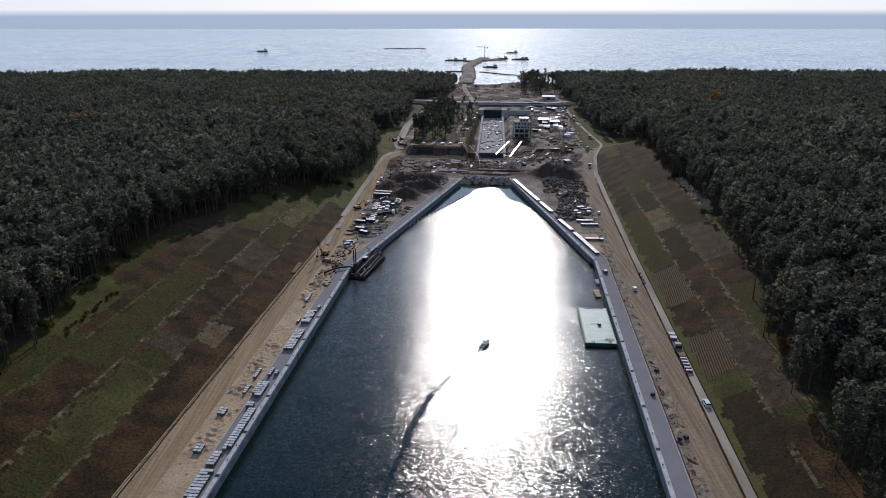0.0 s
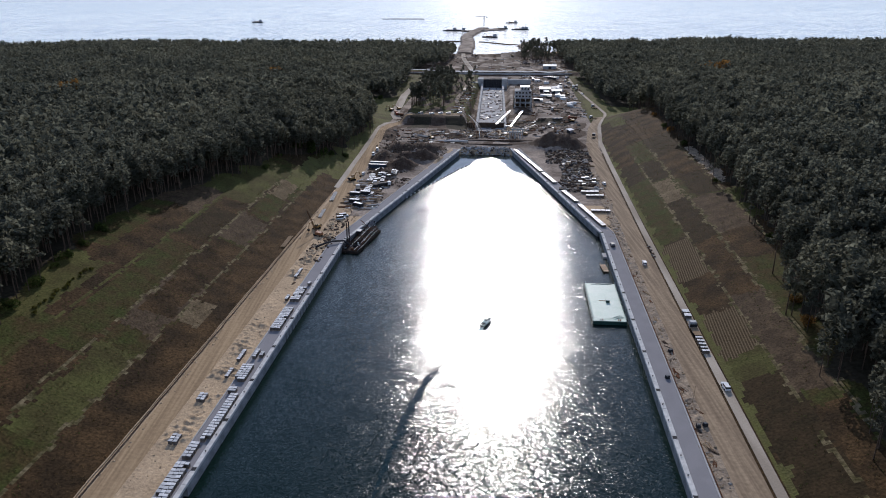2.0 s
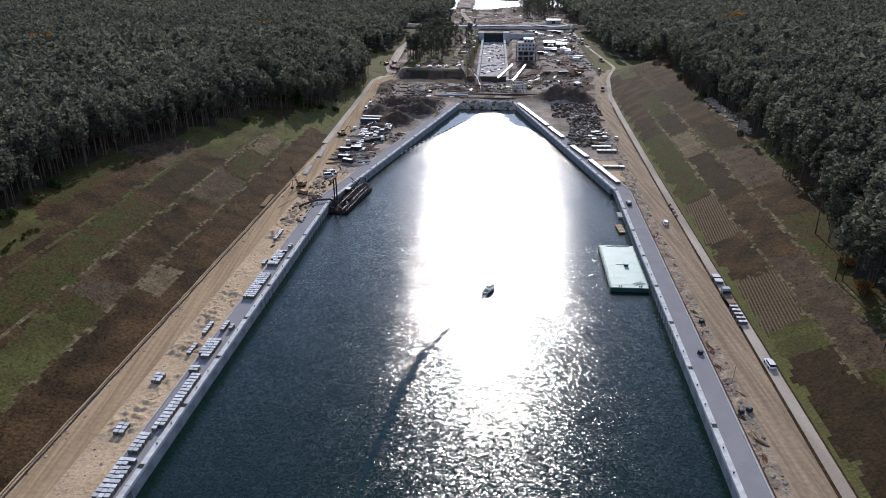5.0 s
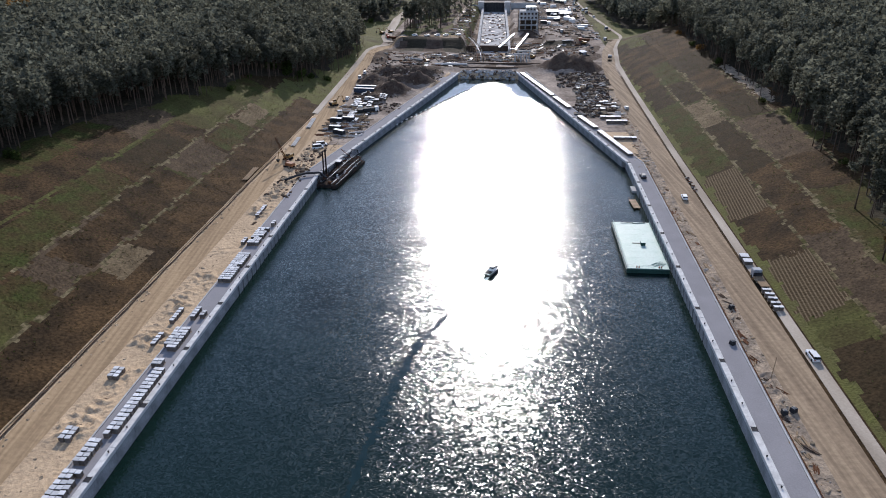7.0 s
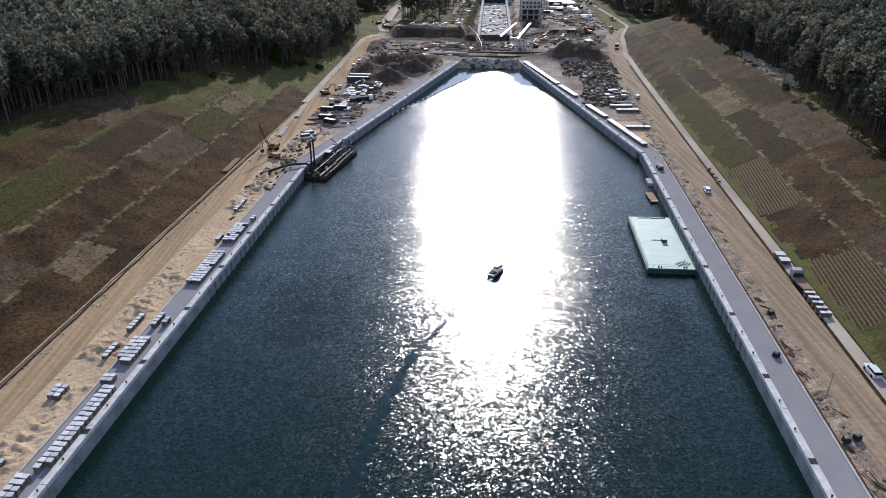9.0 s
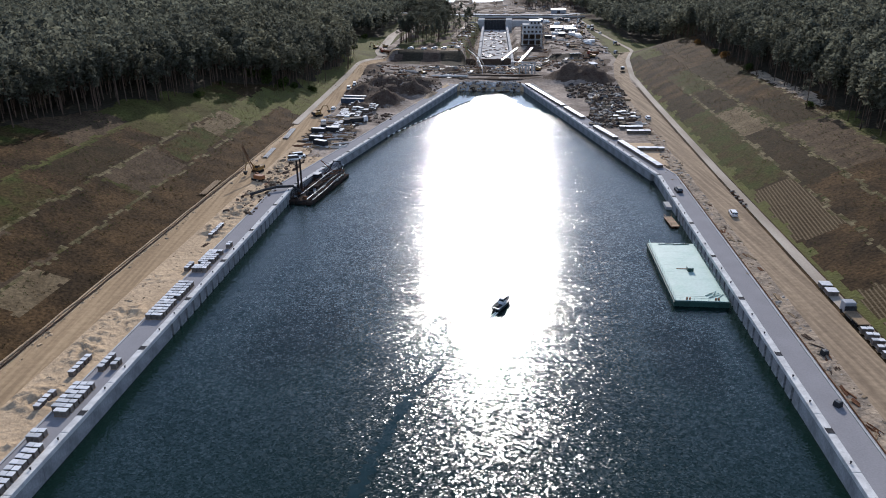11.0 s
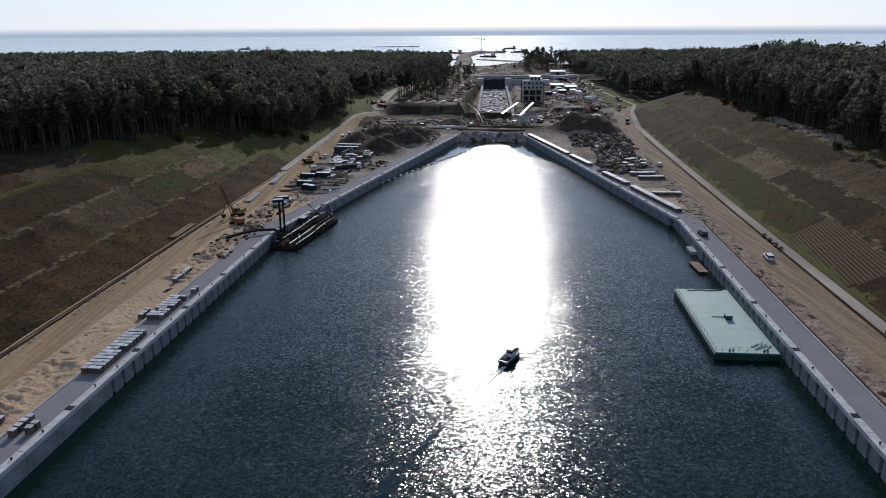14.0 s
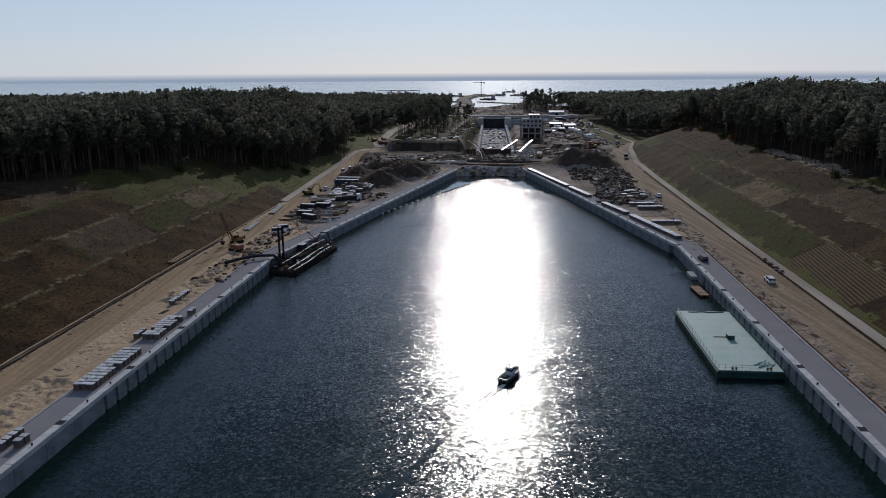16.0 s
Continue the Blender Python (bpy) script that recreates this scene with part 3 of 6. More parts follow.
def coast_of(u):
    return 1075 + 22 * waves(u, u * 0, 300, 4) + np.where(u < 0, -0.08, 0.10) * np.abs(u) - 62


def in_view(u, v):
    x, y, _ = wpts(u, v, u * 0).T
    return np.abs(x) < 60 + 0.70 * (y + 40)


u, v = scatter(-420, -90, -220, 420, 4.6, lambda u, v: (u < edge_l(v)) & (u > edge_l(v) - 60) & in_view(u, v), 21)
plant_wood("pine_wood_edge_west", u, v, 19, 190, 0.27, 31, LEAF, "dense dark green pine wood on the dune")
u, v = scatter(90, 420, -220, 420, 4.6, lambda u, v: (u > edge_r(v)) & (u < edge_r(v) + 60) & in_view(u, v), 22)
plant_wood("pine_wood_edge_east", u, v, 19, 190, 0.27, 32, LEAF, "dense dark green pine wood on the dune")
u, v = scatter(-1000, -70, -220, 1100, 5.6, lambda u, v: (u < edge_l(v)) & ((u <= edge_l(v) - 60) | (v > 420)) & (v < coast_of(u)) & in_view(u, v) & ~((v > 706) & (v < 730) & (u > -190)), 23)
plant_wood("pine_wood_west", u, v, 18, 46, 0.52, 33, LEAF, "dark pine wood reaching to the coast", False)
u, v = scatter(70, 1100, -220, 1100, 5.6, lambda u, v: (u > edge_r(v)) & ((u >= edge_r(v) + 60) | (v > 420)) & (v < coast_of(u)) & in_view(u, v) & ~((v > 706) & (v < 740) & (u < 190)), 24)
plant_wood("pine_wood_east", u, v, 18, 46, 0.52, 34, LEAF, "dark pine wood reaching to the coast", False)


def shore_rows(u, v):
    c = coast_of(u)
    return (v > c) & (v < c + 26) & (waves(u, u * 0, 90, 95) > -0.35) & (np.abs(u) > 95) & in_view(u, v)


u, v = scatter(-900, 900, 850, 1180, 5.5, shore_rows, 26)
plant_wood("shore_trees", u, v, 17, 60, 0.45, 36, LEAF, "rounded rows of trees along the shore", False)


# ---------------------------------------------------------------- more materials
WOOD = mat("weathered_timber", (0.30, 0.22, 0.14), vary=0.2, scale=1, fine=8, bump=0.2, dist=0.02)
# Block colour darkened to hold the side shade of the stacks.
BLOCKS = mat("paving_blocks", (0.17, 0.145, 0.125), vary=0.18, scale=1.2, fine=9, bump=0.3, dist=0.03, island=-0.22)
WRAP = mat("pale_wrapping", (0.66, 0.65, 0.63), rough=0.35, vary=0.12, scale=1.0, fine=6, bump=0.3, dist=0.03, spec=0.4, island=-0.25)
DECK = mat("green_deck_paint", (0.290, 0.420, 0.360), rough=0.55, vary=0.07, scale=0.18, fine=1.5, bump=0.1, dist=0.02, other=(0.350, 0.460, 0.405), spec=0.4)
HULL = mat("dark_green_hull", (0.025, 0.07, 0.055), rough=0.5, vary=0.25, scale=0.4, fine=3, bump=0.1, dist=0.02, spec=0.4)
TARRED = mat("tarred_steel", (0.022, 0.021, 0.021), rough=0.95, vary=0.35, scale=0.6, fine=4, bump=0.2, dist=0.02, other=(0.05, 0.034, 0.026))
RUST = mat("rusty_steel", (0.16, 0.075, 0.04), rough=0.8, vary=0.35, scale=0.6, fine=5, bump=0.2, dist=0.02)
WHITE = mat("white_paint", (0.74, 0.74, 0.73), rough=0.4, vary=0.06, scale=1, fine=8, bump=0, spec=0.5)
GREYP = mat("grey_paint", (0.33, 0.34, 0.35), rough=0.45, vary=0.1, scale=1, fine=8, bump=0, spec=0.5)
BLACKP = mat("black_paint", (0.02, 0.02, 0.022), rough=0.4, vary=0.1, scale=1, fine=8, bump=0, spec=0.5)
BLUEP = mat("blue_paint", (0.035, 0.055, 0.095), rough=0.5, vary=0.15, scale=1, fine=8, bump=0, spec=0.5)
REDP = mat("red_paint", (0.30, 0.045, 0.03), rough=0.5, vary=0.15, scale=1, fine=8, bump=0, spec=0.5)
YELLOW = mat("yellow_paint", (0.300, 0.170, 0.045), rough=0.5, vary=0.15, scale=1, fine=8, bump=0, spec=0.5)
ORANGE = mat("orange_paint", (0.320, 0.130, 0.050), rough=0.5, vary=0.15, scale=1, fine=8, bump=0, spec=0.5)
RUBBER = mat("rubber", (0.018, 0.018, 0.018), rough=0.8, vary=0.2, scale=1, fine=8, bump=0)
GLASS = mat("dark_window_glass", (0.015, 0.018, 0.022), rough=0.08, vary=0.05, scale=1, fine=4, bump=0, spec=0.8)
ALU = mat("bright_sheet_metal", (0.75, 0.75, 0.75), rough=0.32, metal=0.8, vary=0.06, scale=0.3, fine=3, bump=0.05, dist=0.01)
POUR = mat("fresh_concrete", (0.48, 0.47, 0.455), vary=0.15, scale=0.1, fine=1.5, bump=0.2, dist=0.03, other=(0.36, 0.345, 0.325), spec=0.03)
STONE = mat("rubble_stone", (0.33, 0.30, 0.26), vary=0.25, scale=0.5, fine=3, bump=0.4, dist=0.1, island=0.35)
CLOD = mat("clods_of_soil", (0.29, 0.23, 0.16), vary=0.25, scale=0.5, fine=3, bump=0.4, dist=0.1, island=0.4)
VERGELEAF = mat("shrub_leaves", (0.120, 0.118, 0.030), rough=0.9, vary=0.3, scale=0.1, fine=0.6, bump=0, island=0.4)
see_through(VERGELEAF, 0.5)
HEDGE = ((-133.5, -86.0), (-135.2, -50.0))
DRYLEAF = mat("dry_stalks", (0.145, 0.095, 0.039), rough=1.0, vary=0.3, scale=0.05, fine=0.6, bump=0, other=(0.072, 0.053, 0.022), spec=0.0, island=0.45)

PLAN = at(0, 0, 0)


def gz(u, v):
    return float(height(np.array([u]), np.array([v]))[0])


# ---------------------------------------------------------------- the quays
def along(mesh, line, o0, o1, z0, z1, side, slot=0):
    """A bar with a square section along a line of (u, v): from o0 to o1 metres landward, from z0 to z1."""
    pts = [Vector(p) for p in line]
    rows = []
    for i, p in enumerate(pts):
        d0 = (pts[i] - pts[i - 1]).normalized() if i else (pts[1] - pts[0]).normalized()
        d1 = (pts[i + 1] - pts[i]).normalized() if i + 1 < len(pts) else d0
        n0, n1 = Vector((d0.y, -d0.x)) * side, Vector((d1.y, -d1.x)) * side
        n = (n0 + n1).normalized()
        n = n / max(0.4, n.dot(n0))
        a, b = p + n * o0, p + n * o1
        rows.append([(a.x, a.y, z0), (b.x, b.y, z0), (b.x, b.y, z1), (a.x, a.y, z1)])
    v = [q for r in rows for q in r]
    f = [(4 * i + j, 4 * i + (j + 1) % 4, 4 * i + 4 + (j + 1) % 4, 4 * i + 4 + j) for i in range(len(rows) - 1) for j in range(4)]
    if side < 0:
        f = [t[::-1] for t in f]
    k = 4 * (len(rows) - 1)
    f += [(3, 2, 1, 0), (k, k + 1, k + 2, k + 3)] if side > 0 else [(0, 1, 2, 3), (k + 3, k + 2, k + 1, k)]
    mesh.add(v, f, slot)


def point_on(line, s):
    for a, b in zip(line, line[1:]):
        a, b = Vector(a), Vector(b)
        n = (b - a).length
        if s <= n:
            return a.lerp(b, s / n), (b - a).normalized()
        s -= n
    return b, (b - a).normalized()


def quay(name, line, side, bays, bollard_gap, label, wide):
    q = thing(name, None, None, PLAN, label, "quay wall", kind="structure")
    m = Mesh()
    along(m, line, 1.3, wide - 0.1, -4, 3.5, side)
    part("wall", m, WALLC, q)
    m = Mesh()
    along(m, line, 1.4, wide, 3.5, 3.66, side)
    part("pavement", m, PAVE, q, "grey block pavement")
    m = Mesh()
    along(m, line, wide, wide + 0.35, 3.2, 3.86, side)
    part("kerb", m, CONC, q)
    total = sum((Vector(b) - Vector(a)).length for a, b in zip(line, line[1:]))
    first = (Vector(line[1]) - Vector(line[0])).length
    s0 = 420.0
    cap_mesh = {}
    s = 0.0
    cuts = [0.0, s0] + list(np.arange(s0 + 15, first - 7, 15.0)) + [first] + list(np.arange(first + 15, total - 7, 15.0)) + [total]
    for a, b in zip(cuts, cuts[1:]):
        pa, da = point_on(line, a + 0.001)
        key = round(b - a, 2)
        if key not in cap_mesh:
            m, ln = Mesh(), b - a - 0.08
            m.box(-0.0, 1.4, 0, ln, 2.95, 3.78, 0.06)
            cap_mesh[key] = m.data("coping", COPE)
        turn = math.atan2(-da.x, da.y)
        mm = Matrix.Translation((pa.x, pa.y, 0)) @ Matrix.Rotation(turn, 4, "Z")
        if side < 0:
            mm = mm @ Matrix.Translation((-1.4, 0, 0))
        part("coping", cap_mesh[key], None, q, m=mm)
    # concrete panels, steel piles and added dark boxes for bay shade under the overhang
    pm, sm = Mesh(), Mesh()
    pm.box(0.03, 1.4, -1.42, 1.42, -3, 2.95, 0.05)
    sm.tube([(0.6, 0, -3), (0.6, 0, 2.95)], 0.2, 10).box(0.9, 1.36, -0.5, 0.5, -3, 2.95)
    full = Mesh()
    full.box(0.08, 1.4, 0, 7.4, -3, 2.95, 0.0)
    pd, sd, fd = pm.data("buttress", WALLC), sm.data("pile", STEEL, False), full.data("panel", WALLC)
    s = s0
    while s < total - 8:
        p, d = point_on(line, s)
        open_bay = any(a < p.y < b for a, b in bays)
        turn = math.atan2(-d.x, d.y)
        mm = Matrix.Translation((p.x, p.y, 0)) @ Matrix.Rotation(turn, 4, "Z")
        if side < 0:
            mm = mm @ Matrix.Rotation(math.pi, 4, "Z") @ Matrix.Translation((0, -7.4 if not open_bay else 0, 0))
        if open_bay:
            part("buttress", pd, None, q, m=mm)
            off = Matrix.Translation((0, 1.9 * (1 if side > 0 else -1), 0))
            part("pile", sd, None, q, "steel pile with a dark box added for the bay's shade", m=mm @ off)
            s += 3.8
        else:
            part("panel", fd, None, q, m=mm)
            s += 7.5
    # bollards and ladder recesses on the coping
    bm, hm = Mesh(), Mesh()
    bm.tube([(0, 0, 0), (0, 0, 0.28)], 0.12, 10).tube([(0, 0, 0.28), (0, 0, 0.4)], 0.19, 10)
    hm.box(-0.5, 0.5, -0.7, 0.7, 0, 0.05).box(-0.58, -0.5, -0.78, 0.78, 0, 0.12).box(0.5, 0.58, -0.78, 0.78, 0, 0.12)
    bd, hd = bm.data("bollard", STEEL, False), hm.data("ladder_recess", STEEL)
    s, i = s0 + 6, 0
    while s < total - 6:
        p, d = point_on(line, s)
        n = Vector((d.y, -d.x)) * side
        turn = math.atan2(-d.x, d.y)
        e = p + n * (0.6 if i % 3 else 0.72)
        part("ladder_recess" if i % 3 == 0 else "bollard", hd if i % 3 == 0 else bd, None, q, "dark ladder recess" if i % 3 == 0 else "black bollard", m=Matrix.Translation((e.x, e.y, 3.782)) @ Matrix.Rotation(turn, 4, "Z"))
        s += bollard_gap
        i += 1
    return q


quay("quay_west", [(-61.3, -560), (-61.3, 40), (-18.5, 247)], -1, [(-62, 34)], 7.4, "pale concrete quay with block pavement along the basin", 6.1)
quay("quay_east", [(64, -560), (64, 62), (17.5, 255)], 1, [(-78, 30)], 8.2, "pale concrete quay with grey block pavement", 6.4)


def edge_pipe(name, u, v0, v1, r, material, label, category, z=None, wob=0.15):
    m = Mesh()
    rr = random.Random(v1)
    vs = np.arange(v0, v1, 6.0)
    m.tube([(u + rr.uniform(-wob, wob), y, (gz(u, y) if z is None else z) + r + 0.1) for y in vs], r, 6)
    return thing(name, m, material, PLAN, label, category, flat=False)


edge_pipe("pipeline", -84.8, -260, 60, 0.2, SOIL, "dark pipeline lying along the dirt road", "pipeline")
edge_pipe("kerb_line", -85.7, -260, 130, 0.2, SAND, "pale kerb line at the foot of the bank", "kerb")
edge_pipe("cable_duct", 71.1, -260, 60, 0.12, RUST, "thin brown cable duct beside the quay", "duct", 3.7, 0.06)
edge_pipe("rail", 70.75, -260, 58, 0.06, CONC, "pale rail along the pavement", "rail", 3.72, 0.02)


# ---------------------------------------------------------------- pallets of paving
def make_pallet():
    e = thing("paving_pallet", None, None, at(-65, -500, 3.66), "pallet of grey paving blocks on the quay", "pallet", "pallets of paving blocks")
    part("pallet", Mesh().box(-0.6, 0.6, -0.5, 0.54, 0, 0.13, 0.02), WOOD, e, "rough timber pallet")
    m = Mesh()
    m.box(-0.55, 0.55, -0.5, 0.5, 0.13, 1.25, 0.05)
    part("block_pack", m, BLOCKS, e, "strapped paving blocks, coloured darker for their shaded sides")
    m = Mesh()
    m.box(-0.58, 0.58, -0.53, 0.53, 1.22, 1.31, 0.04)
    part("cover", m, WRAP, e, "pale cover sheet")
    return e


PALLET = make_pallet()
prng = random.Random(4)


def pallet_rows(u, v0, v1, cols, base=None, skip=0.03, gap=1.38):
    y = v0
    while y < v1 + 0.1:
        for c in range(cols):
            if prng.random() > skip:
                uu = u + (c - (cols - 1) / 2) * 1.24 + prng.uniform(-0.05, 0.05)
                copy_thing(PALLET, at(uu, y + prng.uniform(-0.1, 0.1), (gz(uu, y) - 0.02) if base is None else base, prng.uniform(-5, 5)))
        y += gap


for row in ((-65.3, -55, -37.5, 3), (-65.5, -30, -18, 3), (-63.9, -14.2, -12, 1), (-65.9, -76, -71, 1), (-63.8, -75, -71.5, 1), (-65.8, -90.5, -81, 3),
            (-65.6, -97.5, -95, 2), (-63.9, -122, -99, 2), (-65.6, -130, -124, 2), (-65.2, -147, -132, 3)):
    pallet_rows(*row, base=3.66)
for row in ((-68.9, -29.5, -26, 1), (-70.6, -78, -72, 1), (-70.4, -89, -84, 1), (-71.6, -7, 2, 1), (-73.2, -103, -99, 2), (-72.2, -124, -120, 2)):
    pallet_rows(*row, skip=0.0)


for row in ((-67, 127, 137, 3), (-69.5, 150, 163, 3), (-61.5, 150, 160, 2), (-70, 110, 115, 2), (-63, 118, 124, 2), (-56, 163, 170, 3), (-67, 170, 176, 4)):
    pallet_rows(*row, skip=0.2)


def make_bundle():
    e = thing("covered_stack", None, None, at(-65, -520, 3.66), "long stack of paving under pale covers", "stack", "covered stacks on the east quay")
    m = Mesh()
    for x in (-1.1, -0.1, 0.9):
        m.box(x, x + 0.2, -1.2, 1.2, 0, 0.14)
    part("bearer_set", m, WOOD, e)
    pk = Mesh().box(0, 1.1, 0, 0.76, 0.14, 1.15, 0.05).data("block_pack", BLOCKS)
    for x in (-1.15, 0.03):
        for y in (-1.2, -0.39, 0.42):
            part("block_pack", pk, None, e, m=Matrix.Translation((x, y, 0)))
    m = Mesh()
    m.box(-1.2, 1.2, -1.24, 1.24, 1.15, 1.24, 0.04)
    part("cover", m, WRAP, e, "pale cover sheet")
    return e


BUNDLE = make_bundle()
for (a, b), (c, d) in (((22.4, 243), (39.3, 180)), ((40.2, 176), (46.8, 152)), ((50.4, 134), (56.8, 112)), ((57.6, 107), (67.0, 70))):
    n = int(math.hypot(c - a, d - b) / 2.65)
    for i in range(n):
        t = i / n
        copy_thing(BUNDLE, at(a + (c - a) * t, b + (d - b) * t, 3.68, math.degrees(math.atan2(a - c, d - b)) + 180 + prng.uniform(-2, 2)))
for u, v, n in ((62, 135, 4), (64, 127, 4), (64, 97.5, 4), (84.6, -31, 1), (84.6, -34.5, 1)):
    for i in range(n):
        copy_thing(BUNDLE, at(u + i * 2.6, v + prng.uniform(-0.3, 0.3), gz(u + i * 2.6, v) + 0.15, 90 + prng.uniform(-5, 5)))
for i in range(5):
    pallet_rows(84.4, -62 + 2.4 * i, -61 + 2.4 * i, 2, base=gz(84.4, -55) + 0.16, skip=0)


# ---------------------------------------------------------------- the pontoon barge and the raft
def make_barge():
    u0, u1, v0, v1 = 50.5, 63.3, -33.2, 3.2
    e = thing("pontoon_barge", None, None, PLAN, "flat green pontoon barge moored at the quay", "barge")
    m = Mesh()
    m.box(u0, u1, v0, v1, -1.2, 1.42, 0.18)
    for y in np.arange(v0 + 2, v1, 3.0):
        m.box(u0 - 0.08, u0 + 0.02, y, y + 0.15, -0.8, 1.2)
    part("hull", m, HULL, e, "dark green steel hull")
    m = Mesh()
    m.box(u0 + 0.2, u1 - 0.2, v0 + 0.2, v1 - 0.2, 1.40, 1.50, 0.02)
    part("deck", m, DECK, e, "pale green painted deck")
    m = Mesh()
    for y in np.arange(v0 + 3.5, v1 - 1, 4.4):
        m.box(u0 + 0.3, u1 - 0.3, y, y + 0.05, 1.50, 1.508)
    part("weld_seam", m, DECK, e)
    m = Mesh()
    m.box(u0 - 0.12, u1 + 0.12, v0 - 0.12, v0 + 0.1, 0.95, 1.25).box(u0 - 0.12, u1 + 0.12, v1 - 0.1, v1 + 0.12, 0.95, 1.25).box(u0 - 0.14, u0 + 0.1, v0, v1, 0.95, 1.25)
    part("rubbing_strake", m, HULL, e)
    post = Mesh()
    post.tube([(0, 0, 0), (0, 0, 1.1)], 0.04, 6)
    pd = post.data("rail_post", DECK)
    places = [(u0 + 0.35, y) for y in np.arange(v0 + 0.5, v1, 2.3)] + [(u1 - 0.35, y) for y in np.arange(v0 + 0.5, v1, 2.3)] + [(x, v0 + 0.4) for x in np.arange(u0 + 1.5, u0 + 8, 1.6)]
    for x, y in places:
        part("rail_post", pd, None, e, m=Matrix.Translation((x, y, 1.5)))
    for z in (2.05, 2.55):
        for a, b in (((u0 + 0.35, v0 + 0.5), (u0 + 0.35, v1 - 0.6)), ((u1 - 0.35, v0 + 0.5), (u1 - 0.35, v1 - 0.6)), ((u0 + 0.4, v0 + 0.4), (u0 + 8, v0 + 0.4))):
            part("rail", Mesh().tube([(*a, z), (*b, z)], 0.03, 6), DECK, e)
    c = part("hatch_box", Mesh().box(-0.7, 0.7, -0.9, 0.9, 0, 1.0, 0.06), HULL, e, "dark hatch box", m=Matrix.Translation((58.0, -15.5, 1.5)))
    part("hatch_lid", Mesh().box(-0.75, 0.75, -0.95, 0.95, 1.0, 1.07, 0.03), DECK, c)
    part("gangplank", Mesh().box(-1.4, 1.4, -0.15, 0.15, 0, 0.12), WOOD, e, "loose plank", m=Matrix.Translation((56.2, -14.6, 1.5)))
    rr = random.Random(3)
    for i in range(7):
        part("beam", Mesh().box(-1.6, 1.6, -0.12, 0.12, 0, 0.2), DECK, e, m=pose(61.0 + rr.uniform(-1.4, 0.9), v0 + 2 + rr.uniform(-0.8, 2.5), 1.51, 0, 0, rr.uniform(25, 65)))
    for i in range(4):
        part("beam", Mesh().box(-1.2, 1.2, -0.1, 0.1, 0, 0.18), HULL, e, m=pose(u0 + 4 + 2 * i, v1 - 0.9 + rr.uniform(-0.3, 0.3), 1.51, 0, 0, rr.uniform(-10, 10)))
    for x in (u0 + 3.0, u0 + 3.7, u1 - 3.2, u1 - 2.5):
        part("mooring_bitt", Mesh().tube([(0, 0, 0), (0, 0, 0.6)], 0.2, 8), ORANGE, e, "orange mooring bitt", m=Matrix.Translation((x, v0 + 0.75, 1.5)))
    for y in (v0 + 5, -18, v1 - 6):
        part("tyre_fender", Mesh().tube([(0.55 * math.cos(a), 0, 0.55 * math.sin(a)) for a in np.linspace(0, 6.28, 13)], 0.16, 6), RUBBER, e, m=Matrix.Translation((u1 + 0.2, y, 0.6)) @ Matrix.Rotation(math.pi / 2, 4, "Z"))


make_barge()


def make_raft():
    e = thing("work_raft", None, None, at(61.4, 23.5, 0, 4), "small brown timber work raft beside the quay wall", "raft")
    for x in (-0.7, 0.7):
        part("float", Mesh().tube([(x, -4.4, 0.1), (x, 4.4, 0.1)], 0.38, 8), RUST, e)
    for i in range(14):
        part("plank", Mesh().box(-1.3, 1.3, -4.4 + i * 0.63, -3.82 + i * 0.63, 0.5, 0.58), ORANGE if i % 5 == 1 else WOOD, e)
    for x in (-1.2, 1.2):
        for y in (-4.3, 4.3):
            part("post", Mesh().tube([(x, y, 0.4), (x, y, 1.5)], 0.06, 6), ORANGE, e)
    part("rail", Mesh().tube([(-1.2, -4.3, 1.45), (-1.2, 4.3, 1.45)], 0.04, 6), ORANGE, e)


make_raft()


